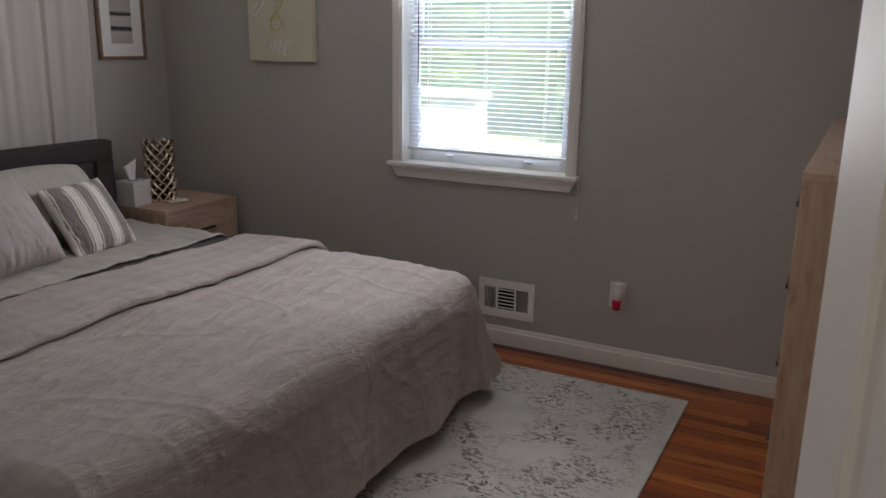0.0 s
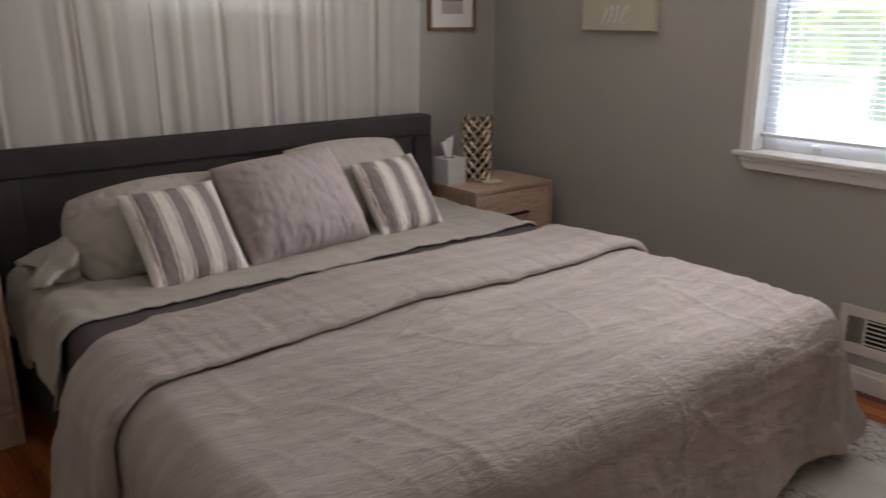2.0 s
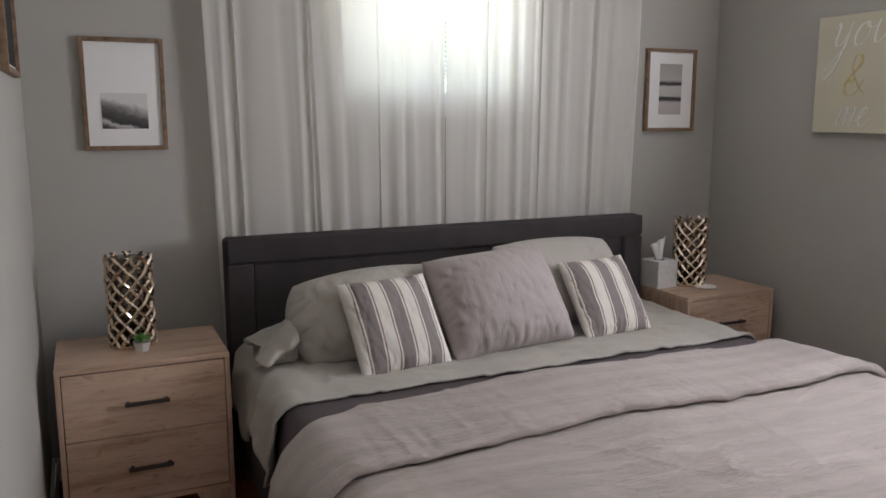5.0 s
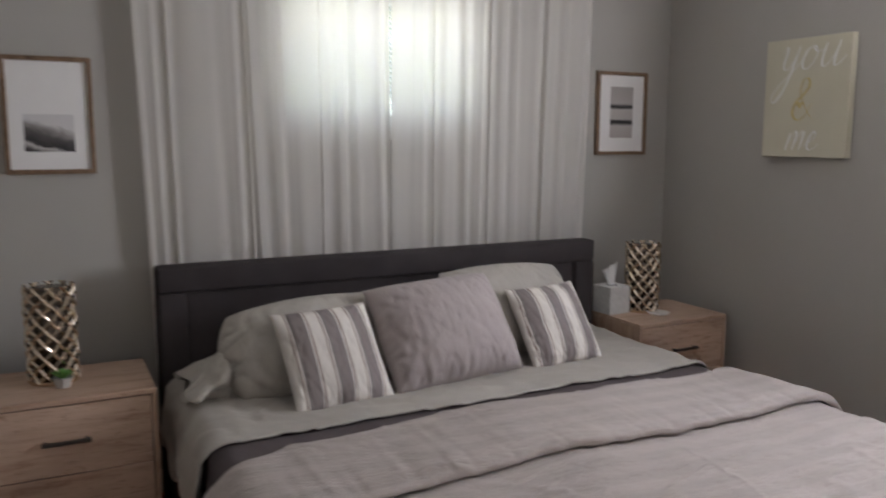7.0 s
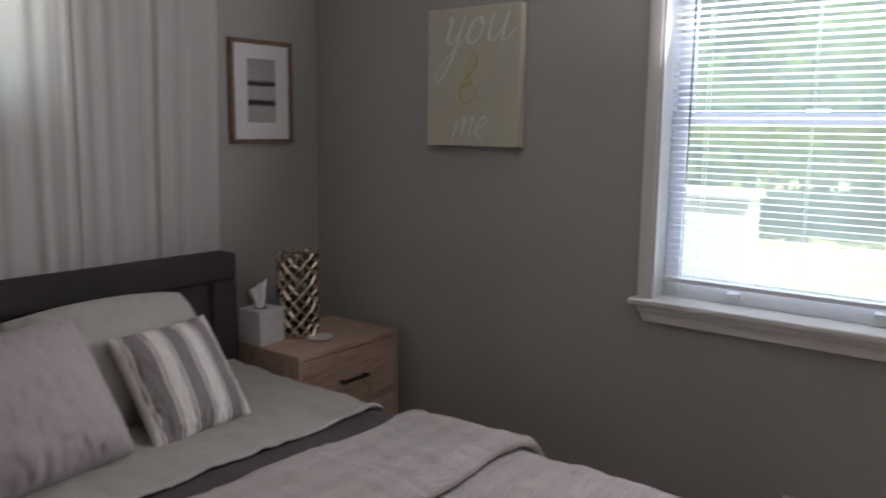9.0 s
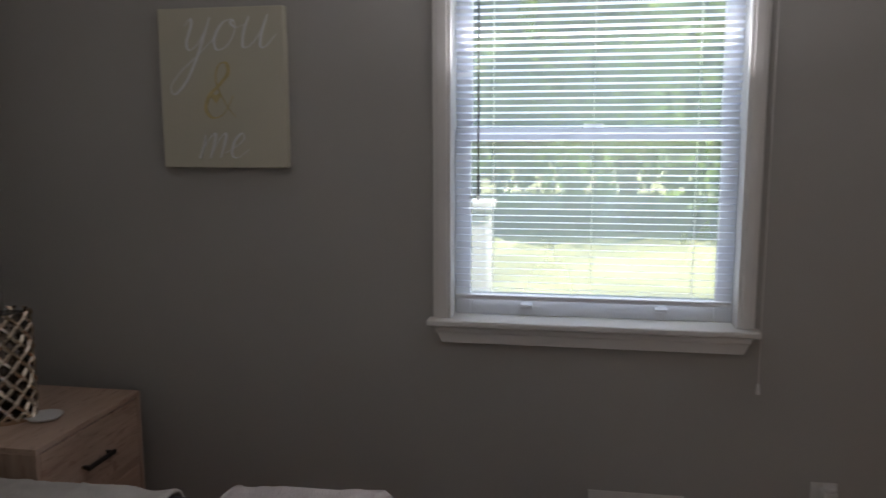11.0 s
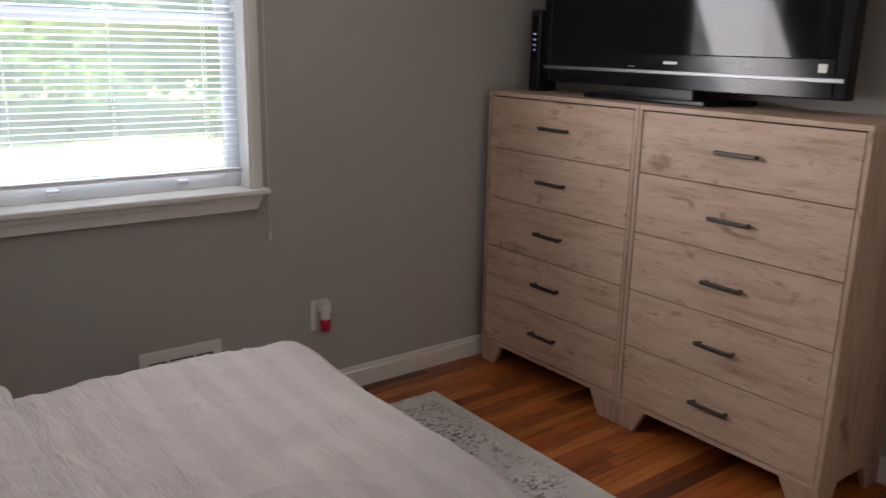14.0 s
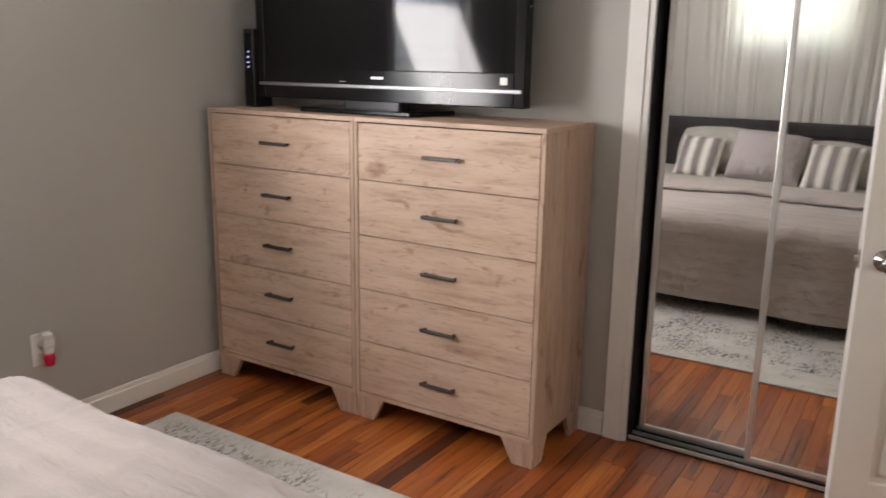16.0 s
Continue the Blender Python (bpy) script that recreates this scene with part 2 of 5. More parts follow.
def slat_mat():
    m, N, L, P = nodes_of("blind_slat")
    P.inputs["Base Color"].default_value = (0.80, 0.82, 0.86, 1)
    P.inputs["Roughness"].default_value = 0.4
    t, mx = N.new("ShaderNodeBsdfTranslucent"), N.new("ShaderNodeMixShader")
    t.inputs["Color"].default_value = (0.78, 0.83, 0.92, 1)
    mx.inputs[0].default_value = 0.55
    L.new(P.outputs[0], mx.inputs[1])
    L.new(t.outputs[0], mx.inputs[2])
    L.new(mx.outputs[0], N["Material Output"].inputs["Surface"])
    return m


M_SLAT = slat_mat()


M_DUVET = fabric("crinkled_duvet_cotton", (0.450, 0.396, 0.362), 7.0, 0.55, 0.6, 0.95, (58, 13, 30))
M_SAGE = fabric("sage_cotton", (0.430, 0.402, 0.355), 6.0, 0.22, 0.0, 0.97, (16, 7, 9))
M_LILAC = fabric("mauve_grey_cotton", (0.395, 0.345, 0.332), 6.0, 0.22, 0.0, 0.97, (26, 9, 9))


def stripe_mat():
    m, N, L, P = nodes_of("striped_cushion_cotton")
    tc, sep = N.new("ShaderNodeTexCoord"), N.new("ShaderNodeSeparateXYZ")
    L.new(tc.outputs["Object"], sep.inputs[0])
    mul, fr = N.new("ShaderNodeMath"), N.new("ShaderNodeMath")
    mul.operation, fr.operation = "MULTIPLY_ADD", "FRACT"
    mul.inputs[1].default_value, mul.inputs[2].default_value = 1 / 0.108, 0.60
    L.new(sep.outputs["X"], mul.inputs[0])
    L.new(mul.outputs[0], fr.inputs[0])
    W, G, B = (0.74, 0.70, 0.645), (0.255, 0.222, 0.214), (0.30, 0.225, 0.19)
    r = N.new("ShaderNodeValToRGB")
    r.color_ramp.interpolation = "CONSTANT"
    e = r.color_ramp.elements
    table = [(0.0, W), (0.26, B), (0.31, W), (0.36, G), (0.80, W), (0.85, B), (0.90, W)]
    while len(e) < len(table):
        e.new(0.5)
    for k, (p, c) in enumerate(table):
        e[k].position, e[k].color = p, (*c, 1)
    L.new(fr.outputs[0], r.inputs["Fac"])
    v = coords(N, L)
    fine = noise_tex(N, L, v, 350, 2)
    col = mix(N, L, "MULTIPLY", 0.35, r.outputs["Color"], ramp(N, L, noise_tex(N, L, v, 14), [(0.3, (0.8, 0.8, 0.8)), (0.7, (1, 1, 1))]))
    L.new(col, P.inputs["Base Color"])
    P.inputs["Roughness"].default_value = 0.9
    bump(N, L, P, fine, 0.4, 0.001)
    return m


M_STRIPE = stripe_mat()


def rug_mat():
    m, N, L, P = nodes_of("distressed_rug_pile")
    v = coords(N, L)
    dash = ramp(N, L, noise_tex(N, L, coords(N, L, (34, 62, 1)), 1.0, 2, 0.5, 0.9), [(0.535, (0, 0, 0)), (0.585, (1, 1, 1))])
    dot = ramp(N, L, noise_tex(N, L, coords(N, L, (80, 60, 1)), 1.0, 3, 0.6, 0.5), [(0.54, (0, 0, 0)), (0.60, (1, 1, 1))])
    rows = ramp(N, L, noise_tex(N, L, coords(N, L, (3.2, 26, 1)), 1.0, 1), [(0.42, (0, 0, 0)), (0.52, (1, 1, 1))])
    zone = ramp(N, L, noise_tex(N, L, coords(N, L, (4.2, 3.0, 1)), 1.0, 3, 0.55, 0.6), [(0.42, (0, 0, 0)), (0.53, (1, 1, 1))])
    ink = mix(N, L, "MULTIPLY", 1.0, mix(N, L, "LIGHTEN", 1.0, dash, mix(N, L, "MULTIPLY", 1.0, dot, rows)), zone)
    sep = N.new("ShaderNodeSeparateXYZ")
    L.new(v, sep.inputs[0])
    inset = N.new("ShaderNodeMath")
    inset.operation = "MULTIPLY_ADD"
    inset.inputs[1].default_value, inset.inputs[2].default_value = -4.0, -0.75
    L.new(sep.outputs["X"], inset.inputs[0])
    border = ramp(N, L, inset.outputs[0], [(0.0, (0.12,) * 3), (0.45, (1, 1, 1))])
    ink = mix(N, L, "MULTIPLY", 1.0, ink, border)
    worn = mix(N, L, "MULTIPLY", 1.0, ink, ramp(N, L, noise_tex(N, L, v, 11, 4), [(0.30, (0.35,) * 3), (0.60, (1, 1, 1))]))
    ground = ramp(N, L, noise_tex(N, L, v, 7, 4), [(0.3, (0.56, 0.545, 0.505)), (0.7, (0.66, 0.64, 0.60))])
    L.new(mix(N, L, "MIX", worn, ground, (0.13, 0.118, 0.115)), P.inputs["Base Color"])
    P.inputs["Roughness"].default_value = 0.95
    bump(N, L, P, noise_tex(N, L, v, 260, 2), 0.7, 0.003)
    return m


M_RUG = rug_mat()


def plank_mat():
    m, N, L, P = nodes_of("varnished_oak_strip")
    oi = N.new("ShaderNodeObjectInfo")
    geo = N.new("ShaderNodeNewGeometry")
    addr, fr = N.new("ShaderNodeMath"), N.new("ShaderNodeMath")
    addr.operation, fr.operation = "ADD", "FRACT"
    L.new(oi.outputs["Random"], addr.inputs[0])
    L.new(geo.outputs["Random Per Island"], addr.inputs[1])
    L.new(addr.outputs[0], fr.inputs[0])
    tone = ramp(N, L, fr.outputs[0], [(0.0, (0.10, 0.026, 0.010)), (0.06, (0.24, 0.060, 0.016)), (0.28, (0.39, 0.097, 0.022)), (0.7, (0.49, 0.143, 0.031)), (1.0, (0.58, 0.210, 0.052))])
    v = coords(N, L, (2.2, 55, 10), shuffle=True)
    grain = noise_tex(N, L, v, 1.0, 6, 0.65, 0.8)
    col = mix(N, L, "MULTIPLY", 0.85, tone, ramp(N, L, grain, [(0.34, (0.16, 0.10, 0.07)), (0.43, (0.80, 0.72, 0.66)), (0.62, (1, 1, 1))]))
    streak = noise_tex(N, L, coords(N, L, (1.1, 16, 4), shuffle=True), 1.0, 3, 0.5, 1.2)
    col = mix(N, L, "MULTIPLY", 0.9, col, ramp(N, L, streak, [(0.27, (0.24, 0.15, 0.11)), (0.36, (0.80, 0.72, 0.66)), (0.46, (1, 1, 1))]))
    L.new(col, P.inputs["Base Color"])
    P.inputs["Roughness"].default_value = 0.36
    P.inputs["Coat Weight"].default_value, P.inputs["Coat Roughness"].default_value = 0.2, 0.22
    bump(N, L, P, grain, 0.12, 0.001)
    return m


M_PLANK = plank_mat()
M_GRASS = plain("sunlit_lawn", (0.36, 0.38, 0.20), 0.95, vary=0.3, scale=0.6, grain=30, relief=0.5, depth=0.02)
M_LEAF = plain("tree_leaf", (0.20, 0.33, 0.09), 0.55, vary=0.35, scale=1.2, grain=20, relief=0.0)
_N, _L = M_LEAF.node_tree.nodes, M_LEAF.node_tree.links
_t, _m = _N.new("ShaderNodeBsdfTranslucent"), _N.new("ShaderNodeMixShader")
_t.inputs["Color"].default_value = (0.34, 0.50, 0.12, 1)
_m.inputs[0].default_value = 0.45
_L.new(_N["Principled BSDF"].outputs[0], _m.inputs[1])
_L.new(_t.outputs[0], _m.inputs[2])
_L.new(_m.outputs[0], _N["Material Output"].inputs["Surface"])
M_BARK = plain("bark", (0.12, 0.09, 0.065), 0.9, vary=0.3, scale=8, grain=40, relief=0.8, depth=0.02)
M_SIDING = plain("white_siding", (0.80, 0.80, 0.78), 0.6, vary=0.03, scale=3)

# ---- mesh helpers ----


def finish(bm, name, material, smooth=False):
    me = bpy.data.meshes.new(name)
    bm.normal_update()
    bm.to_mesh(me)
    bm.free()
    me.materials.append(material)
    if smooth:
        me.polygons.foreach_set("use_smooth", [True] * len(me.polygons))
    return me


def part(name, bm, material, parent, label="", smooth=False):
    ob = new(name, finish(bm, name, material, smooth))
    ob.parent = parent
    if label:
        ob["label"] = label
    return ob


def thing(name, m, label, category, group="", kind=""):
    ob = new(name)
    ob.empty_display_size = 0.1
    ob.matrix_world = m
    return tagged(ob, label, category, group, kind)


def solid(name, bm, material, label, category, m=Matrix(), kind="", smooth=False):
    ob = new(name, finish(bm, name, material, smooth))
    ob.matrix_world = m
    return tagged(ob, label, category, "", kind)


def box(bm, x0, x1, y0, y1, z0, z1, bevel=0.0, seg=2):
    r = bmesh.ops.create_cube(bm, size=1, matrix=Matrix.Translation(((x0 + x1) / 2, (y0 + y1) / 2, (z0 + z1) / 2)) @ Matrix.Diagonal((x1 - x0, y1 - y0, z1 - z0, 1)))
    if bevel:
        vs = set(r["verts"])
        es = [e for e in bm.edges if e.verts[0] in vs and e.verts[1] in vs]
        bmesh.ops.bevel(bm, geom=es, offset=bevel, segments=seg, affect="EDGES", profile=0.5)
    return bm


def boxes(*rows, bevel=0.0):
    bm = bmesh.new()
    for r in rows:
        box(bm, *r, bevel=bevel)
    return bm


def one(x0, x1, y0, y1, z0, z1, bevel=0.0, seg=2):
    return box(bmesh.new(), x0, x1, y0, y1, z0, z1, bevel, seg)


def prism(points, axis, lo, hi, bevel=0.0):
    """A polygon in the two other axes, drawn out along axis."""
    bm = bmesh.new()
    def place(p, h):
        return {"x": (h, p[0], p[1]), "y": (p[0], h, p[1]), "z": (p[0], p[1], h)}[axis]
    a = [bm.verts.new(place(p, lo)) for p in points]
    b = [bm.verts.new(place(p, hi)) for p in points]
    n = len(points)
    bm.faces.new(a)
    bm.faces.new(b[::-1])
    for i in range(n):
        bm.faces.new((a[i], b[i], b[(i + 1) % n], a[(i + 1) % n]))
    bmesh.ops.recalc_face_normals(bm, faces=bm.faces)
    if bevel:
        bmesh.ops.bevel(bm, geom=list(bm.edges), offset=bevel, segments=2, affect="EDGES", profile=0.5)
    return bm


def lathe(profile, seg=24, bm=None, m=Matrix()):
    bm = bm or bmesh.new()
    rings = []
    for r, z in profile:
        rings.append([bm.verts.new(m @ Vector((r * math.cos(2 * math.pi * k / seg), r * math.sin(2 * math.pi * k / seg), z))) for k in range(seg)])
    for p, q in zip(rings, rings[1:]):
        for k in range(seg):
            bm.faces.new((p[k], p[(k + 1) % seg], q[(k + 1) % seg], q[k]))
    bm.faces.new(rings[0][::-1])
    bm.faces.new(rings[-1])
    return bm


def sheet(fn, nu, nv, close_u=False):
    """A grid of nu by nv cells from fn(u, v), u and v from 0 to 1."""
    bm = bmesh.new()
    rows = [[bm.verts.new(fn(i / nu, j / nv)) for i in range(nu if close_u else nu + 1)] for j in range(nv + 1)]
    n = len(rows[0])
    for j in range(nv):
        for i in range(nu):
            bm.faces.new((rows[j][i], rows[j][(i + 1) % n], rows[j + 1][(i + 1) % n], rows[j + 1][i]))
    return bm


def fbm(x, y, z, octaves=4):
    return noise.fractal(Vector((x, y, z)), 0.9, 2.1, octaves)


# ---- the room's shell ----
WX, EX, SY, NY, TOP = -3.34, 0.66, 0.478, 3.763, 2.44
T = 0.14

# window wall with its opening
NX0, NX1, NZ0, NZ1 = -1.729, -0.835, 0.868, 2.04
solid("wall_north", boxes((WX - T, NX0, NY, NY + T, 0, TOP), (NX1, EX + 1.0, NY, NY + T, 0, TOP), (NX0, NX1, NY, NY + T, 0, NZ0), (NX0, NX1, NY, NY + T, NZ1, TOP)),
      M_WALL, "warm grey painted plaster wall with a double-hung window", "wall", kind="structure")
WY0, WY1, WZ0, WZ1 = 1.70, 2.58, 1.49, 2.06
solid("wall_west", boxes((WX - T, WX, SY - T, WY0, 0, TOP), (WX - T, WX, WY1, NY, 0, TOP), (WX - T, WX, WY0, WY1, 0, WZ0), (WX - T, WX, WY0, WY1, WZ1, TOP)),
      M_WALL, "warm grey painted wall behind the bed with a high window", "wall", kind="structure")
CY0, CY1, CZ1 = 0.60, 1.91, 2.05
solid("wall_east", boxes((EX, EX + 0.10, CY1, NY, 0, TOP), (EX, EX + 0.10, SY, CY0, 0, TOP), (EX, EX + 0.10, CY0, CY1, CZ1, TOP)),
      M_WALL, "warm grey painted wall around the closet opening", "wall", kind="structure")
DX0, DX1, DZ1 = -0.12, 0.652, 2.04
solid("wall_south", boxes((WX, DX0, SY - T, SY, 0, TOP), (DX0, DX1, SY - T, SY, DZ1, TOP), (DX1, EX + 1.0, SY - T, SY, 0, TOP)),
      M_WALL, "warm grey painted wall with the open bedroom doorway", "wall", kind="structure")
solid("ceiling", one(WX - T, EX + 1.0, -1.3, NY + T, TOP, TOP + 0.12), M_CEIL, "plain white painted ceiling", "ceiling", kind="structure")
solid("wall_closet", boxes((EX + 0.86, EX + 1.0, SY, NY, 0, TOP)), M_WALL, "plain grey back wall of the closet", "wall", kind="structure")
solid("wall_hall", boxes((-1.4, 1.7, -1.3, -1.18, 0, TOP), (-1.4, -1.28, -1.18, SY - T, 0, TOP), (1.58, 1.7, -1.18, SY - T, 0, TOP)), M_WALL, "plain grey hall walls outside the bedroom door", "wall", kind="structure")


def baseboard(x0, x1, y0, y1, label, out):
    """out: the side on which the moulded face lies."""
    bm = bmesh.new()
    box(bm, x0, x1, y0, y1, 0, 0.074, 0.002)
    dx, dy = (x1 - x0), (y1 - y0)
    if out in ("-y", "+y"):
        k = 0.5 * dy
        box(bm, x0, x1, y0 + (k if out == "-y" else 0), y1 - (0 if out == "-y" else k), 0.072, 0.095, 0.003)
    else:
        k = 0.5 * dx
        box(bm, x0 + (k if out == "-x" else 0), x1 - (0 if out == "-x" else k), y0, y1, 0.072, 0.095, 0.003)
    return solid("baseboard", bm, M_TRIM, label, "baseboard", kind="structure")


baseboard(WX, EX, NY - 0.016, NY, "white painted baseboard along the window wall", "-y")
baseboard(WX, WX + 0.016, SY + 0.016, NY - 0.016, "white painted baseboard behind the bed", "+x")
baseboard(WX, DX0 - 0.07, SY, SY + 0.016, "white painted baseboard beside the nightstand", "+y")
baseboard(EX - 0.016, EX, 2.005, NY - 0.016, "white painted baseboard behind the dressers", "-x")

# ---- windows ----


def slat_mesh(length, width, tilt):
    """One bowed slat along x, its room-side edge raised by tilt."""
    bm = bmesh.new()
    pts = []
    for k in range(5):
        s = (k / 4 - 0.5) * width
        crown = 0.0018 * (1 - (2 * s / width) ** 2)
        pts.append((s * math.cos(tilt) + crown * math.sin(tilt), -s * math.sin(tilt) + crown * math.cos(tilt)))
    a = [bm.verts.new((-length / 2, p[0], p[1])) for p in pts]
    b = [bm.verts.new((length / 2, p[0], p[1])) for p in pts]
    for k in range(4):
        bm.faces.new((a[k], b[k], b[k + 1], a[k + 1]))
    me = finish(bm, "slat", M_SLAT, True)
    return me


def blind(m, length, z0, z1, pitch, tilt, label):
    th = thing("window_blind", m, label, "blind")
    part("headrail", one(-length / 2, length / 2, -0.016, 0.016, z1, z1 + 0.028, 0.003), M_VINYL, th)
    part("bottom_rail", one(-length / 2, length / 2, -0.011, 0.011, z0 - 0.016, z0, 0.004), M_VINYL, th)
    me = slat_mesh(length, 0.025, tilt)
    n = int((z1 - z0) / pitch)
    for k in range(1, n + 1):
        s = new("slat", me)
        s.parent, s.location = th, (random.uniform(-0.001, 0.001), 0, z0 + k * pitch)
        s.rotation_euler = (radians(random.uniform(-1.5, 1.5)), 0, 0)
    for x in (-length * 0.36, 0.0, length * 0.36):
        for y in (-0.0135, 0.0135):
            part("ladder_cord", one(x - 0.0006, x + 0.0006, y - 0.0006, y + 0.0006, z0, z1), M_VINYL, th)
    return th


# north window: casing, stool and apron, two sashes
w1 = thing("window_1", Matrix(), "white double-hung window with moulded casing and stool", "window", kind="structure")
for x0, x1 in ((NX0 - 0.045, NX0 + 0.013), (NX1 - 0.013, NX1 + 0.04)):
    part("window_casing", boxes((x0, x1, NY - 0.018, NY, NZ0 + 0.018, NZ1 + 0.05), (x0 + 0.012, x1 - 0.012, NY - 0.023, NY - 0.017, NZ0 + 0.018, NZ1 + 0.05), bevel=0.003), M_TRIM, w1)
part("window_casing", one(NX0 - 0.05, NX1 + 0.05, NY - 0.02, NY, NZ1 + 0.05, NZ1 + 0.11, 0.003), M_TRIM, w1)
part("window_stool", one(NX0 - 0.062, NX1 + 0.056, NY - 0.052, NY + 0.075, NZ0 - 0.004, NZ0 + 0.017, 0.006, 3), M_TRIM, w1)
part("window_apron", prism([(NX0 - 0.045, NZ0 - 0.005), (NX1 + 0.04, NZ0 - 0.005), (NX1 + 0.012, NZ0 - 0.060), (NX0 - 0.016, NZ0 - 0.060)], "y", NY - 0.024, NY, 0.003), M_TRIM, w1)
part("apron_moulding", one(NX0 - 0.036, NX1 + 0.031, NY - 0.034, NY - 0.022, NZ0 - 0.026, NZ0 - 0.006, 0.005, 3), M_TRIM, w1)
for x0, x1 in ((NX0, NX0 + 0.012), (NX1 - 0.012, NX1)):
    part("jamb", one(x0, x1, NY, NY + T, NZ0 + 0.017, NZ1), M_TRIM, w1)
part("jamb", one(NX0 + 0.012, NX1 - 0.012, NY, NY + T, NZ1 - 0.012, NZ1), M_TRIM, w1)
SX0, SX1 = NX0 + 0.013, NX1 - 0.013


def sash(y, z0, z1, low, top, side=0.052):
    part("window_sash", boxes((SX0, SX0 + side, y, y + 0.032, z0, z1), (SX1 - side, SX1, y, y + 0.032, z0, z1),
                              (SX0 + side, SX1 - side, y, y + 0.032, z0, z0 + low), (SX0 + side, SX1 - side, y, y + 0.032, z1 - top, z1), bevel=0.003), M_VINYL, w1)
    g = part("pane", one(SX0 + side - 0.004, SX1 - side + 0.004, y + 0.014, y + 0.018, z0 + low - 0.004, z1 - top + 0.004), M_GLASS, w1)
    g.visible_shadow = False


sash(NY + 0.062, NZ0 + 0.018, 1.485, 0.07, 0.036)
sash(NY + 0.098, 1.45, NZ1 - 0.013, 0.036, 0.045)
BX = (SX0 + SX1) / 2
for x in (BX - 0.20, BX + 0.22):
    part("sash_lift", prism([(NY + 0.062, NZ0 + 0.040), (NY + 0.044, NZ0 + 0.050), (NY + 0.044, NZ0 + 0.056), (NY + 0.062, NZ0 + 0.060)], "x", x - 0.018, x + 0.018, 0.001), M_VINYL, w1)
part("sash_lock", one(BX - 0.032, BX + 0.032, NY + 0.064, NY + 0.092, 1.4855, 1.499, 0.004), M_VINYL, w1)
nb = blind(pose(BX, NY + 0.030, 0), SX1 - SX0 - 0.016, 0.958, 1.995, 0.0213, radians(12), "white mini blind with its slats tilted part open")
wand = part("wand", lathe([(0.0028, 0.012), (0.0028, 0.735)], 8, m=Matrix.Translation((-1.632 - BX, -0.034, 1.262))), M_BRONZE, nb, "thin dark tilt wand")
part("wand_tip", lathe([(0.002, 0), (0.0048, 0.003), (0.0048, 0.012), (0.0028, 0.016)], 8, m=Matrix.Translation((-1.632 - BX, -0.034, 1.262))), M_WHITEPLAST, wand)
pull = part("pull_cord", lathe([(0.0011, 0.03), (0.0011, 1.32)], 6, m=Matrix.Translation((-0.779 - BX, -0.058, 0.69))), M_WHITEPLAST, nb, "thin white pull cord")
part("tassel", lathe([(0.006, 0), (0.0065, 0.004), (0.0045, 0.022), (0.0018, 0.034)], 10, m=Matrix.Translation((-0.779 - BX, -0.058, 0.69))), M_WHITEPLAST, pull, smooth=True)

# west window, high behind the curtain
w2 = thing("window_2", Matrix(), "small high white window behind sheer curtains", "window", kind="structure")
part("window_casing", boxes((WX, WX + 0.018, WY0 - 0.06, WY0, WZ0 - 0.06, WZ1 + 0.06), (WX, WX + 0.018, WY1, WY1 + 0.06, WZ0 - 0.06, WZ1 + 0.06),
                            (WX, WX + 0.018, WY0, WY1, WZ0 - 0.06, WZ0), (WX, WX + 0.018, WY0, WY1, WZ1, WZ1 + 0.06), bevel=0.003), M_TRIM, w2)
part("window_frame", boxes((WX - 0.11, WX - 0.07, WY0, WY0 + 0.045, WZ0, WZ1), (WX - 0.11, WX - 0.07, WY1 - 0.045, WY1, WZ0, WZ1), (WX - 0.11, WX - 0.07, WY0, WY1, WZ0, WZ0 + 0.045),
                           (WX - 0.11, WX - 0.07, WY0, WY1, WZ1 - 0.045, WZ1), (WX - 0.115, WX - 0.068, 2.12, 2.16, WZ0, WZ1)), M_VINYL, w2)
for y0, y1 in ((WY0 + 0.043, 2.122), (2.158, WY1 - 0.043)):
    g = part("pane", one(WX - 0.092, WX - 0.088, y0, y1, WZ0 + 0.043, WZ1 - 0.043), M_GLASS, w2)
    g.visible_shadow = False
blind(pose(WX - 0.035, (WY0 + WY1) / 2, 0, 0, 0, 90), WY1 - WY0 - 0.012, WZ0 + 0.03, WZ1 - 0.032, 0.0213, radians(12), "white mini blind in the high window")

# ---- closet with mirror doors, bedroom door ----
trim = thing("trim", Matrix(), "white painted closet casing", "trim", kind="structure")
part("casing_side", boxes((EX - 0.018, EX, CY1 - 0.002, CY1 + 0.088, 0, CZ1 + 0.08), (EX - 0.024, EX - 0.017, CY1 + 0.02, CY1 + 0.088, 0, CZ1 + 0.08), bevel=0.003), M_TRIM, trim)
part("casing_head", one(EX - 0.018, EX, CY0 - 0.05, CY1 - 0.003, CZ1, CZ1 + 0.08, 0.003), M_TRIM, trim)
# the gap's darkness beside the mirror door is put into this jamb's colour
part("closet_jamb", one(EX + 0.002, EX + 0.12, CY1 - 0.004, CY1 + 0.012, 0, CZ1), M_BLACK, trim, "closet jamb blackened for the dark gap")
part("closet_jamb", one(EX, EX + 0.12, CY0 - 0.012, CY0 + 0.004, 0, CZ1), M_TRIM, trim)
track = thing("closet_track", Matrix(), "white metal sliding-door floor track", "track", kind="structure")
# base coloured black to give the dark slot below the mirror doors
part("track_base", one(EX + 0.004, EX + 0.115, CY0 + 0.006, CY1 - 0.006, 0.002, 0.008), M_BLACK, track, "track base blackened for the dark slot")
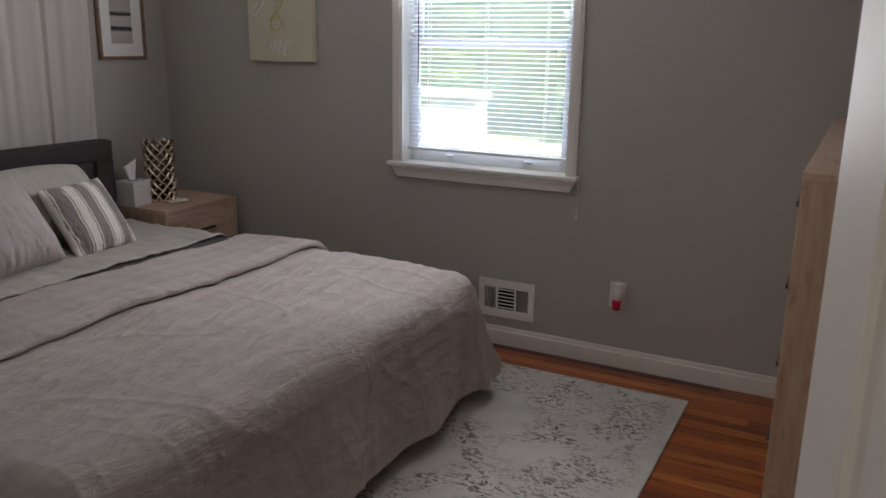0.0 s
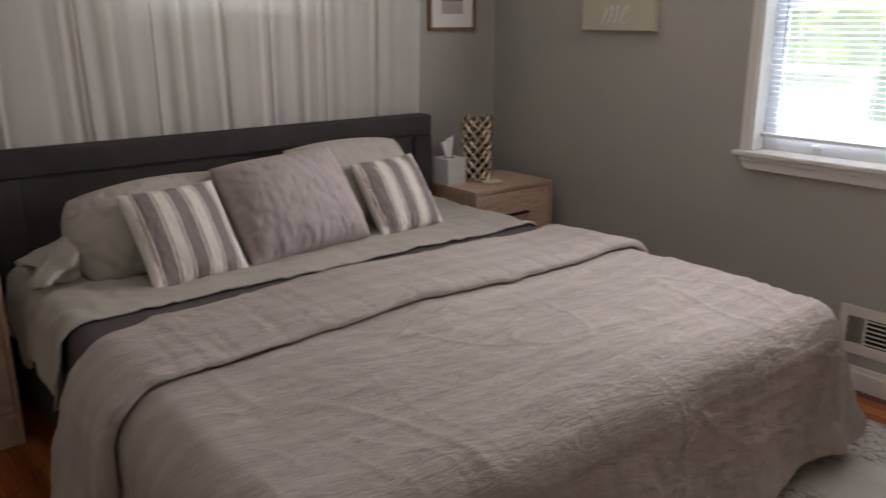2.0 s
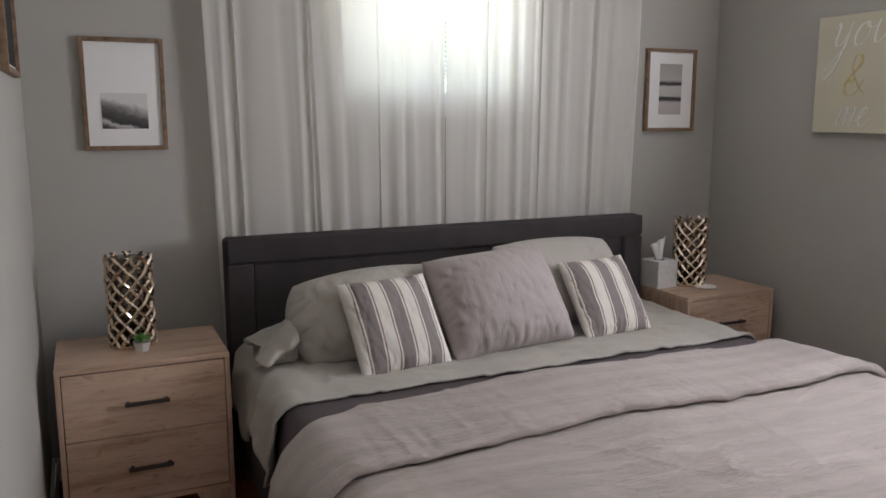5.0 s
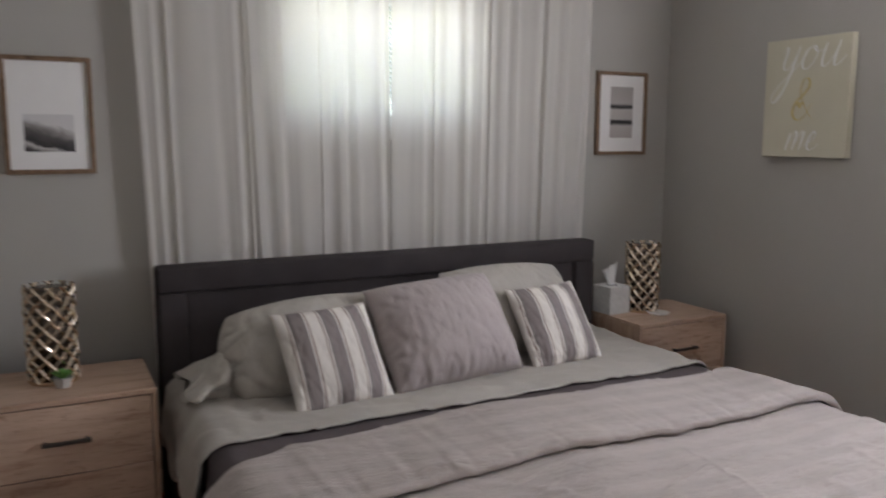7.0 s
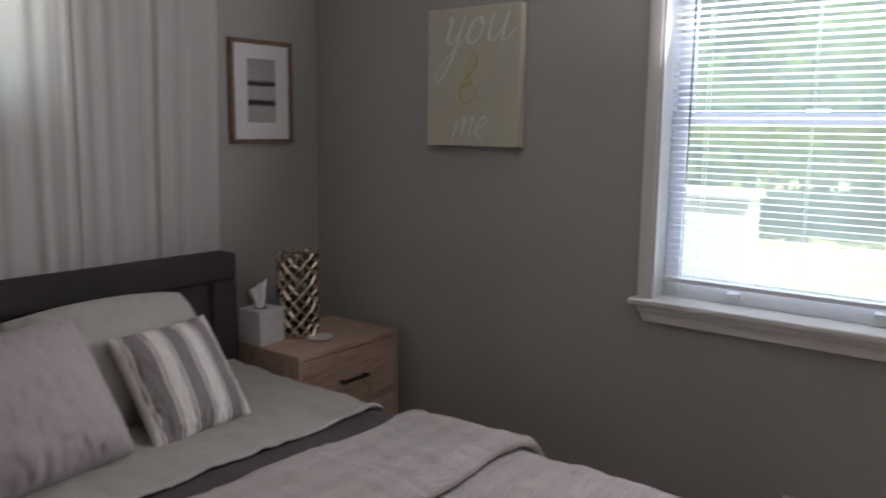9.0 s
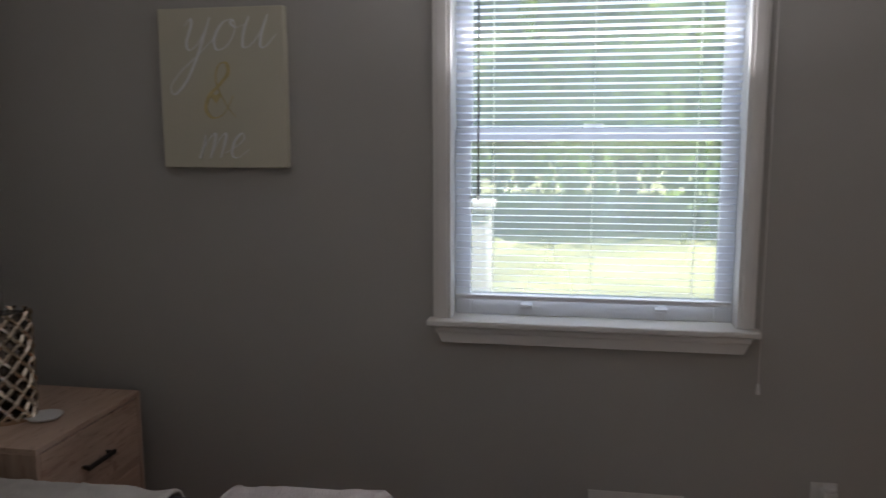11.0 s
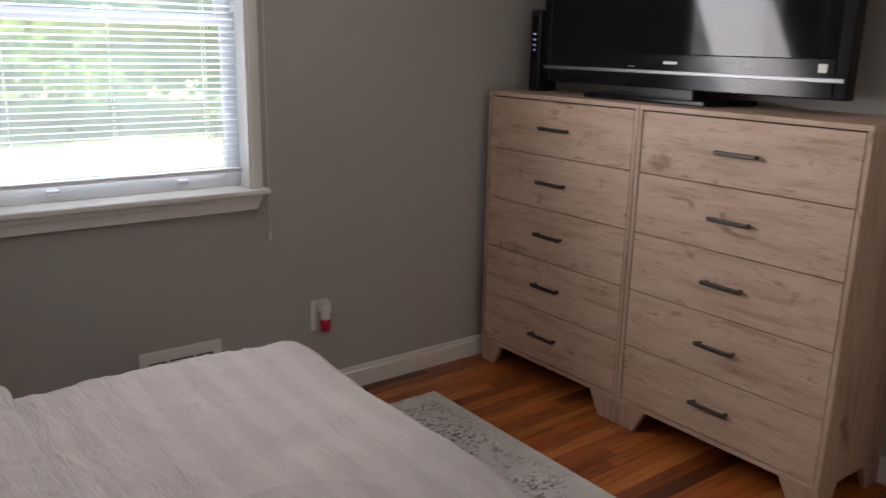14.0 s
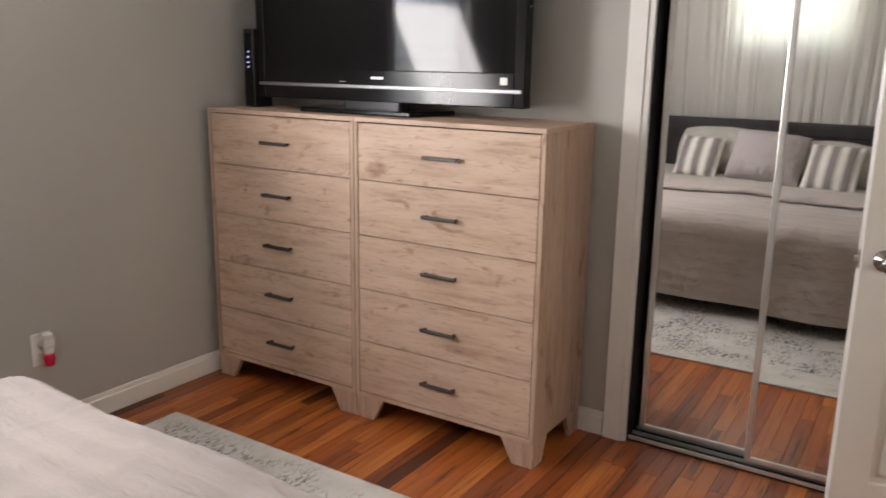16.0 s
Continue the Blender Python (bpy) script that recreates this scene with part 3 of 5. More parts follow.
for x in (0.006, 0.056, 0.104):
    part("track_rib", one(EX + x, EX + x + 0.006, CY0 + 0.006, CY1 - 0.006, 0.008, 0.022, 0.001), M_ALU, track)


def mirror_door(x, y0, y1):
    th = thing("mirror_door", pose(x, y0, 0.034, 0, -0.4, 0.4), "tall mirrored sliding closet door in a slim white metal frame", "mirror door", "mirrored closet doors")
    w, h, f = y1 - y0, CZ1 - 0.05, 0.022
    part("mirror", one(0.006, 0.011, f - 0.004, w - f + 0.004, f, h - f), M_MIRROR, th, "clear silvered mirror")
    for a, b, c, d in ((0, f, 0, h), (w - f, w, 0, h), (f, w - f, 0, f), (f, w - f, h - f, h)):
        part("frame_rail", one(0, 0.024, a, b, c, d, 0.003), M_ALU, th)
    part("back_panel", one(0.013, 0.02, f, w - f, f, h - f), M_BLACK, th)


mirror_door(EX + 0.066, 1.457, 1.882)
mirror_door(EX + 0.020, 1.02, 1.476)
mirror_door(EX + 0.066, 0.612, 1.05)

HINGE, FREE = Vector((0.640, 0.492, 0)), Vector((0.358, 1.177, 0))
DOOR_W = (FREE - HINGE).length
door_m = Matrix.Translation(HINGE) @ Matrix.Rotation(math.atan2(FREE.y - HINGE.y, FREE.x - HINGE.x), 4, "Z")
door = thing("door_1", door_m, "open white six-panel bedroom door with a nickel knob", "door", kind="structure")
dw = 0.035
st, mid = 0.105, DOOR_W / 2
rails = ((0.012, 0.22), (0.86, 1.00), (1.56, 1.66), (1.92, 2.03))
part("door_stile", one(0, st, 0, dw, 0.012, 2.03, 0.002), M_DOORPAINT, door)
part("door_stile", one(DOOR_W - st, DOOR_W, 0, dw, 0.012, 2.03, 0.002), M_DOORPAINT, door)
part("door_stile", one(mid - 0.045, mid + 0.045, 0.001, dw - 0.001, 0.02, 2.02, 0.002), M_DOORPAINT, door)
for z0, z1 in rails:
    part("door_rail", one(st - 0.002, DOOR_W - st + 0.002, 0.0005, dw - 0.0005, z0, z1, 0.002), M_DOORPAINT, door)
for (_, z0), (z1, _) in zip(rails, rails[1:]):
    for x0, x1 in ((st, mid - 0.045), (mid + 0.045, DOOR_W - st)):
        bm = one(x0 - 0.002, x1 + 0.002, 0.011, dw - 0.011, z0 - 0.002, z1 + 0.002)
        box(bm, x0 + 0.028, x1 - 0.028, 0.004, dw - 0.004, z0 + 0.028, z1 - 0.028, 0.006)
        part("door_panel", bm, M_DOORPAINT, door)
for side in (1, -1):
    y = dw if side > 0 else 0.0
    m = Matrix.Translation((DOOR_W - 0.062, y, 0.900)) @ Matrix.Rotation(radians(-90 * side), 4, "X")
    part("door_knob", lathe([(0.031, 0), (0.031, 0.005), (0.013, 0.010), (0.011, 0.030), (0.020, 0.036), (0.027, 0.046), (0.026, 0.058), (0.016, 0.066), (0.004, 0.068)], 24, m=m), M_KNOB, door, "round dark nickel knob", True)
part("latch_plate", one(DOOR_W - 0.001, DOOR_W + 0.0015, 0.006, dw - 0.006, 0.872, 0.928), M_NICKEL, door)
part("latch_bolt", one(DOOR_W, DOOR_W + 0.011, 0.012, dw - 0.012, 0.891, 0.909, 0.003), M_NICKEL, door)
for z in (0.22, 1.05, 1.85):
    part("hinge", lathe([(0.006, z - 0.045), (0.006, z + 0.045)], 10), M_NICKEL, door)

# ---- case furniture ----


def bar_handle(parent, x, y, z, length=0.15):
    h = part("handle", one(x - 0.028, x - 0.018, y - length / 2, y + length / 2, z - 0.007, z + 0.007, 0.0025), M_BRONZE, parent, "dark bronze bar handle")
    for s in (-1, 1):
        part("handle_post", one(x - 0.019, x + 0.002, y + s * (length / 2 - 0.012) - 0.005, y + s * (length / 2 - 0.012) + 0.005, z - 0.005, z + 0.005), M_BRONZE, h)


def case(name, m, w, d, h, foot, drawers, label, category, group):
    """A chest whose front is at x = 0 and whose body goes to x = d, y from 0 to w."""
    th = thing(name, m, label, category, group)
    t = 0.017
    part("side_panel", one(0, d, 0, t, foot, h - t, 0.0015), M_OAK_V, th)
    part("side_panel", one(0, d, w - t, w, foot, h - t, 0.0015), M_OAK_V, th)
    part("top", one(0, d, 0, w, h - t, h, 0.0015), M_OAK_TOP, th)
    part("bottom_rail", one(0, d, t, w - t, foot, foot + t, 0.001), M_OAK_H, th)
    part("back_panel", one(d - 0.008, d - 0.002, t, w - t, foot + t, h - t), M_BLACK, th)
    # added black sheet behind the fronts, paints the drawer gaps dark
    part("gap_backing", one(0.022, 0.026, t, w - t, foot + t, h - t), M_BLACK, th)
    z0, z1, g = foot + t + 0.003, h - t - 0.003, 0.0035
    dh = (z1 - z0) / drawers
    for k in range(drawers):
        a, b = z0 + k * dh + g / 2, z0 + (k + 1) * dh - g / 2
        dr = part("drawer", one(0.002, 0.019, t + 0.003, w - t - 0.003, a, b, 0.0012), M_OAK_H, th)
        bar_handle(dr, 0.002, w / 2, (a + b) / 2, 0.15 if w > 0.7 else 0.145)
    wide, slim = 0.135, 0.085
    for x0 in (0.004, d - 0.03):
        part("foot", prism([(0, foot), (wide, foot), (slim, 0), (0, 0)], "x", x0, x0 + 0.024, 0.001), M_OAK_V, th)
        part("foot", prism([(w, foot), (w - wide, foot), (w - slim, 0), (w, 0)], "x", x0, x0 + 0.024, 0.001), M_OAK_V, th)
    for y0 in (0.001, w - 0.019):
        part("foot", prism([(0.03, foot), (0.12, foot), (0.08, 0), (0.03, 0)], "y", y0, y0 + 0.018, 0.001), M_OAK_V, th)
        part("foot", prism([(d - 0.032, foot), (d - 0.12, foot), (d - 0.08, 0), (d - 0.032, 0)], "y", y0, y0 + 0.018, 0.001), M_OAK_V, th)
    return th


def turned(x, y, w):
    """Front towards +x."""
    return pose(x, y + w, 0, 0, 0, 180)


case("tall_dresser", pose(0.240, 2.105, 0), 0.803, 0.408, 1.215, 0.096, 5, "pale oak five-drawer dresser with dark bar handles, under the television", "dresser", "pair of dressers")
case("tall_dresser", pose(0.240, 2.911, 0), 0.803, 0.408, 1.215, 0.096, 5, "pale oak five-drawer dresser with dark bar handles, in the corner", "dresser", "pair of dressers")
case("nightstand", turned(-2.777, 0.532, 0.562), 0.562, 0.405, 0.610, 0.105, 2, "pale oak two-drawer nightstand with dark bar handles beside the bed", "nightstand", "pair of nightstands")
case("nightstand", turned(-2.777, 3.154, 0.526), 0.526, 0.405, 0.610, 0.105, 2, "pale oak two-drawer nightstand with a lamp and tissue box on it", "nightstand", "pair of nightstands")

# ---- television ----
TV_C, TV_TURN = (0.462, 2.950), -1.0
tv = thing("television", pose(TV_C[0], TV_C[1], 1.215, 0, 0, -TV_TURN), "large black flat television with a silver strip on a pedestal", "television")
TW, TB, TT = 0.650, 0.046, 0.90
part("bezel", boxes((-0.022, 0.03, -TW, -TW + 0.045, TB, TT), (-0.022, 0.03, TW - 0.045, TW, TB, TT), (-0.022, 0.03, -TW + 0.045, TW - 0.045, TT - 0.045, TT), (-0.022, 0.03, -TW + 0.045, TW - 0.045, TB, TB + 0.125), bevel=0.004), M_GLOSS, tv, "glossy black bezel")
part("screen", one(-0.016, 0.02, -TW + 0.044, TW - 0.044, TB + 0.12, TT - 0.044), M_SCREEN, tv, "dark switched-off screen")
part("silver_strip", one(-0.026, -0.018, -TW + 0.012, TW - 0.012, TB + 0.052, TB + 0.066, 0.002), M_SILVER, tv, "brushed silver strip")
part("back_cover", one(0.03, 0.10, -TW + 0.08, TW - 0.08, TB + 0.05, TT - 0.06, 0.02), M_PLASTIC, tv)
part("neck", one(-0.02, 0.06, -0.11, 0.17, 0.012, 0.09, 0.008), M_PLASTIC, tv)
part("base", prism([(-0.13, -0.23), (-0.13, 0.31), (0.10, 0.37), (0.12, 0.34), (0.12, -0.26), (0.10, -0.29)], "z", 0.001, 0.020, 0.004), M_GLOSS, tv, "glossy black pedestal base")
part("logo_mark", one(-0.0235, -0.0215, -0.030, 0.030, TB + 0.089, TB + 0.099), M_SILVER, tv)
part("sensor_mark", one(-0.0235, -0.0215, 0.16, 0.19, TB + 0.075, TB + 0.079), M_SILVER, tv)
part("sticker", one(-0.0235, -0.0215, -TW + 0.07, -TW + 0.098, TB + 0.082, TB + 0.108), M_WHITEPLAST, tv)
for z in (0.40, 0.43):
    part("side_button", lathe([(0.005, 0), (0.005, 0.006)], 10, m=Matrix.Translation((0.0, -TW, z)) @ Matrix.Rotation(radians(90), 4, "X")), M_SILVER, tv)
box_console = thing("console_box", pose(0.475, 3.640, 1.215), "slim black upright electronic box with small blue lights", "console")
part("case", one(-0.055, 0.055, -0.03, 0.03, 0.0, 0.335, 0.006, 3), M_PLASTIC, box_console)
part("front_panel", one(-0.0575, -0.0545, -0.022, 0.022, 0.02, 0.315, 0.001), M_GLOSS, box_console)
for z in (0.17, 0.19, 0.212, 0.235):
    part("indicator_light", one(-0.0585, -0.057, -0.007, 0.007, z, z + 0.006), M_BLUELED, box_console)

# ---- bed ----
BX0, BX1, BY0, BY1, BTOP = -3.03, -1.02, 1.185, 3.085, 0.545
bed = thing("bed", pose(0, 0, 0), "king bed with a charcoal upholstered headboard", "bed")


def headboard():
    bm = bmesh.new()
    y0, y1, z1, b = 1.147, 3.138, 0.962, 0.105
    box(bm, -3.20, -3.118, y0, y1, 0.0, z1, 0.018, 3)
    return bm


HB = headboard()
part("headboard", HB, M_SLATEFAB, bed, "charcoal linen headboard with a padded border", True)
for r in ((1.150, 3.135, 0.862, 0.960), (1.150, 1.252, 0.05, 0.862), (3.028, 3.135, 0.05, 0.862)):
    part("padded_border", one(-3.122, -3.098, r[0], r[1], r[2], r[3], 0.011, 3), M_SLATEFAB, bed, smooth=True)
part("padded_panel", one(-3.122, -3.113, 1.256, 3.018, 0.05, 0.855, 0.004, 3), M_SLATEFAB, bed, smooth=True)
for a, b, c, d in ((1.252, 3.022, 0.857, 0.861), (1.250, 1.254, 0.06, 0.857), (3.020, 3.024, 0.06, 0.857)):
    part("piping", one(-3.114, -3.106, a, b, c, d, 0.0015), M_SLATEFAB, bed)
part("side_rail", one(-3.10, -1.05, 1.165, 1.20, 0.07, 0.30, 0.01), M_SLATEFAB, bed)
part("side_rail", one(-3.10, -1.05, 3.07, 3.105, 0.07, 0.30, 0.01), M_SLATEFAB, bed)
part("foot_rail", one(-1.05, -1.01, 1.165, 3.105, 0.07, 0.30, 0.01), M_SLATEFAB, bed)
part("slat_deck", one(-3.10, -1.05, 1.20, 3.07, 0.24, 0.28), M_SLATEFAB, bed)
for x in (-2.95, -1.06):
    for y in (1.22, 3.05):
        part("leg", one(x - 0.03, x + 0.03, y - 0.03, y + 0.03, 0.012, 0.09, 0.004), M_PLASTIC, bed)
solid("mattress", one(BX0, BX1, BY0, BY1, 0.285, BTOP, 0.05, 4), M_MATTRESS, "pale thick king mattress on the bed", "mattress", smooth=True)


def drape(b, a, r, y0, y1, x1, z, flare=0.10):
    """A cloth over the mattress: b runs along the bed, a across; past the edges it hangs. Gives the place and how far past the edge it is."""
    da = (y0 - a) if a < y0 else (a - y1 if a > y1 else 0.0)
    sy = -1 if a < y0 else 1
    db = max(b - x1, 0.0)
    if da == 0 and db == 0:
        return Vector((b, a, z)), 0.0, Vector((0, 0, 1))
    d = max(da, db)
    if da > 0 and db > 0:
        ang = (math.pi / 4) * (db / da) if da >= db else math.pi / 2 - (math.pi / 4) * (da / db)
    else:
        ang = 0.0 if da > 0 else math.pi / 2
    q = r * math.pi / 2
    if d < q:
        out, drop = r * math.sin(d / r), r * (1 - math.cos(d / r))
        n = Vector((math.sin(ang) * math.sin(d / r), sy * math.cos(ang) * math.sin(d / r), math.cos(d / r)))
    else:
        out, drop = r + (d - q) * flare, r + (d - q) * math.sqrt(1 - flare * flare)
        n = Vector((math.sin(ang), sy * math.cos(ang), 0.1))
    cx, cy = min(b, x1), min(max(a, y0), y1)
    return Vector((cx + out * math.sin(ang), cy + sy * out * math.cos(ang), z - drop)), d, n


DU = dict(r=0.13, y0=1.245, y1=3.03, x1=-1.10, z=0.571, flare=0.10)


def ridge(x, y, z, sharp):
    """Thin raised lines where a noise field crosses zero."""
    return max(0.0, 1.0 - sharp * abs(noise.noise(Vector((x, y, z))))) ** 2


def creases(b, a):
    """Pressed lines, short pinches and the ribbed weave of crinkled cotton."""
    warp = 0.10 * noise.noise(Vector((b * 1.3, a * 1.3, 2.0)))
    patch = 0.5 + 0.9 * noise.noise(Vector((b * 1.6, a * 1.6, 21.0)))
    pinch = ridge(b * 9 + 5 * warp, a * 2.6 + 2 * b, 11.0, 13.0) * max(0.0, patch)
    cross = ridge(b * 2.4 - a, a * 7.5 + 4 * warp, 31.0, 15.0) * max(0.0, 0.9 - patch)
    long = ridge(b * 1.1 + 0.4 * a, a * 2.1 + warp, 47.0, 40.0)
    fine = abs(noise.noise(Vector((b * 34, a * 12, 5.0)))) + 0.6 * abs(noise.noise(Vector((b * 60, a * 26, 8.0))))
    rib = math.sin(2 * math.pi * (b + 0.03 * warp) / 0.062)
    return 0.0065 * pinch + 0.0042 * cross + 0.0045 * long + 0.0030 * fine + 0.0010 * rib


def duvet_point(b, a, lift=0.0):
    p, d, n = drape(b, a, **DU)
    along = p.x * 1.0 + p.y * 0.7
    puff = 0.018 * fbm(b * 1.7, a * 1.7, 3.0, 3) + 0.007 * fbm(b * 5, a * 2.4, 7.0, 3) + creases(b, a)
    if d > 0.1:
        k = min(1.0, (d - 0.1) / 0.35)
        puff += k * (0.016 * math.sin(along * 15 + 2.0 * fbm(b * 2, a * 2, 0.0, 2)) + 0.022 * fbm(b * 4, a * 4, 9.0, 3))
    db, da = b - DU["x1"], max(DU["y0"] - a, a - DU["y1"])
    if db > 0 and da > 0:
        flap = min(db, da) / max(db, da) * step(0.16, 0.55, d)
        puff += flap * (0.10 + 0.035 * math.sin(9 * math.atan2(da, db)))
    q = p + n * (puff + lift)
    q.z = max(q.z, 0.035)
    return q


def step(lo, hi, v):
    k = min(1.0, max(0.0, (v - lo) / (hi - lo)))
    return k * k * (3 - 2 * k)


duvet = thing("duvet", pose(0, 0, 0), "crinkled pale taupe duvet folded back on the bed", "duvet")
HANG = 0.56


def cover_point(u, v):
    b = -2.09 + v * (-1.10 + HANG + 2.09)
    near_side = 0.22 + 0.36 * step(-1.82, -1.60, b) + 0.02 * fbm(b * 3, 2.0, 5.0, 2)
    lo, hi = DU["y0"] - near_side, DU["y1"] + HANG
    return duvet_point(b, lo + u * (hi - lo))


part("cover", sheet(cover_point, 330, 210), M_DUVET, duvet, smooth=True)


def fold_point(u, v):
    """The turned-back band: v goes round its cross-section."""
    a = 1.245 - 0.43 + u * (3.03 - 1.245 + 0.43 + 0.40)
    wob = 0.016 * fbm(a * 2.2, 4.0, 0.0, 3) + 0.006 * fbm(a * 11, 6.0, 0.0, 2)
    side = step(1.35, 0.90, a)
    c0 = -2.165 + 0.02 * fbm(a * 3, 8.0, 0.0, 2) + 0.05 * step(1.9, 1.3, a) + 0.11 * step(1.42, 1.12, a) - 0.07 * step(1.05, 0.82, a)
    c1 = -1.765 + wob + 0.075 * step(1.9, 1.15, a)
    ang = 2 * math.pi * v
    k = math.cos(ang)
    k = math.copysign(abs(k) ** 0.35, k)
    b = (c0 + c1) / 2 + (c1 - c0) / 2 * k
    s = math.sin(ang)
    thick = 0.020 + 0.012 * side + 0.006 * fbm(a * 5, b * 4, 3.0, 2)
    tuck = 0.006 * ridge(a * 16, b * 2.0, 77.0, 4.0) * step(-1.92, -1.77, b)
    return duvet_point(b, a, 0.020 + 0.012 * side + thick * math.copysign(abs(s) ** 0.6, s) - (tuck if s > 0 else 0.0))


part("folded_band", sheet(lambda v, u: fold_point(u, v), 84, 260, True), M_DUVET, duvet, "turned-back upper band of the duvet", True)


def layer(name, material, label, category, b0, b1, lift, hang, hem=0.012, slant=0.0, ragged=0.0, seed=0.0, rumple=1.0):
    def fn(u, v):
        drop = hang + ragged * fbm(4 * v + seed, 3.0, seed, 3) if ragged else hang
        a = 1.225 - drop + u * (3.045 - 1.225 + drop + hang)
        b = b0 + v * (b1 + slant * (a - 1.3) + 0.014 * fbm(a * 3, 1.0, lift * 50, 3) + 0.006 * fbm(a * 14, 2.0, seed, 2) - b0)
        p, d, n = drape(b, a, 0.05, 1.225, 3.045, -1.06, BTOP + 0.006, 0.05)
        w = rumple * 0.012 * fbm(b * 4, a * 9, lift * 90, 4) + rumple * 0.010 * ridge(b * 5, a * 3 + b, seed + 9.0, 5.0)
        if d > 0.06:
            w += rumple * min(d, 0.3) * 0.12 * (0.6 + math.sin(p.x * 19 + 3 * fbm(b * 3, a, 0, 2)))
        return p + n * (lift + abs(w))
    ob = solid(name, sheet(fn, 150, 60), material, label, category, smooth=True)
    md = ob.modifiers.new("thickness", "SOLIDIFY")
    md.thickness, md.offset = hem, 1.0
    return ob


layer("blanket", M_DARKBLANKET, "dark grey cotton blanket under the duvet", "blanket", -2.42, -1.90, 0.003, 0.46, 0.005, rumple=0.25)
layer("bed_sheet", M_SAGE, "pale sage cotton top sheet turned down and hanging at the side", "sheet", -3.05, -2.295, 0.016, 0.25, 0.008, -0.01, 0.10, 4.0)

# pillows: u across, v up, bulging along local y


def pillow(name, m, w, h, t, material, label, group="", ear=0.05, seed=0.0, crumple=0.012, rounding=0.05):
    def fn(side):
        def f(u, v):
            a, b = 2 * u - 1, 2 * v - 1
            px = a * w / 2 * (1 - ear * (1 - b * b) * 0.9) * math.sqrt(1 - rounding * b * b)
            pz = b * h / 2 * (1 - ear * (1 - a * a) * 0.9) * math.sqrt(1 - rounding * a * a)
            e = max(0.0, (1 - abs(a) ** 2.6)) * max(0.0, (1 - abs(b) ** 2.6))
            th = t / 2 * e ** 0.5
            wr = (0.6 * crumple * fbm(px * 3.5 + seed, pz * 4, side * 5 + seed, 3) + 0.12 * crumple * fbm(px * 11 + pz * 6 + seed, pz * 5 - px * 4, side + seed, 3)) * min(1.0, e * 3 + 0.15)
            rim = 1.0 - min(1.0, 1.4 * e)
            wr -= side * crumple * (0.42 * rim + 0.12) * (ridge(a * 6 + b * 1.4 + seed, b * 1.2 - a * 0.6, side + seed, 7.0) + 0.7 * ridge(b * 2.6 - a * 3 + seed, a * 1.2 + 0.7 * b, 4 + seed, 8.0)) * min(1.0, 6 * e)
            return Vector((px + 0.4 * wr, side * th + wr, pz + h / 2 + 0.4 * wr))
        return f
    bm = sheet(fn(-1), 64, 52)
    other = sheet(fn(1), 64, 52)
    me = bpy.data.meshes.new("tmp")
    other.to_mesh(me)
    other.free()
    bm.from_mesh(me)
    bpy.data.meshes.remove(me)
    bmesh.ops.remove_doubles(bm, verts=bm.verts, dist=0.0035)
    bmesh.ops.recalc_face_normals(bm, faces=bm.faces)
    ob = solid(name, bm, material, label, "pillow" if "cushion" not in name else "cushion", m, smooth=True)
    if group:
        ob["group"] = group
    return ob


def standing(x, y, z, lean, turn=0.0, roll=0.0):
    """Face towards +x, leaning back by lean degrees."""
    return Matrix.Translation((x, y, z)) @ Matrix.Rotation(radians(90 + turn), 4, "Z") @ Matrix.Rotation(radians(-lean), 4, "X") @ Matrix.Rotation(radians(roll), 4, "Y")


PZ = BTOP + 0.018
slouched = pillow("pillow", standing(-2.64, 1.685, PZ - 0.012, 40, 0, -2), 0.76, 0.375, 0.27, M_SAGE, "plump pale sage pillow slouched against the headboard", "sage pillows", -0.01, 1.0, 0.030, 0.26)
pillow("pillow", standing(-2.74, 2.505, PZ, 32, 0, 0), 0.62, 0.40, 0.22, M_SAGE, "plump pale sage pillow behind a striped cushion", "sage pillows", 0.0, 5.0, 0.026, 0.18)
pillow("pillow", standing(-2.50, 2.112, PZ - 0.005, 37, 3, -3), 0.57, 0.440, 0.26, M_LILAC, "crumpled mauve-grey pillow standing in the middle", "", 0.09, 9.0, 0.026, 0.12)
pillow("striped_cushion", standing(-2.46, 1.655, PZ - 0.012, 36, 6, -1), 0.365, 0.375, 0.13, M_STRIPE, "square cushion with white, grey and brown stripes", "striped cushions", 0.08, 13.0, 0.016)
pillow("striped_cushion", standing(-2.54, 2.605, PZ - 0.008, 36, 2, -2), 0.34, 0.36, 0.13, M_STRIPE, "square cushion with white, grey and brown stripes", "striped cushions", 0.08, 17.0, 0.020)


def pillowcase_end(u, v):
    """The loose open end of the pillowcase, slumped on the sheet."""
    a = 2 * math.pi * u
    out = v * 0.13
    wide, tall = 0.105 + 0.035 * v, 0.075 * (1 - 0.62 * v)
    crimp = 1 + (0.10 + 0.10 * v) * math.sin(5 * a + 2.0 * v) + 0.12 * fbm(2 * math.cos(a), 2 * math.sin(a), 3 * v, 3)
    return Vector((wide * crimp * math.cos(a) - 0.02 * v, -out - 0.018 * v * math.sin(3 * a), 0.078 - 0.052 * v + tall * crimp * math.sin(a)))


case_end = part("case_end", sheet(pillowcase_end, 60, 22, True), M_SAGE, slouched, smooth=True)
case_end.matrix_parent_inverse = slouched.matrix_world.inverted()
case_end.location = (-2.76, 1.315, PZ + 0.004)

# ---- curtains ----


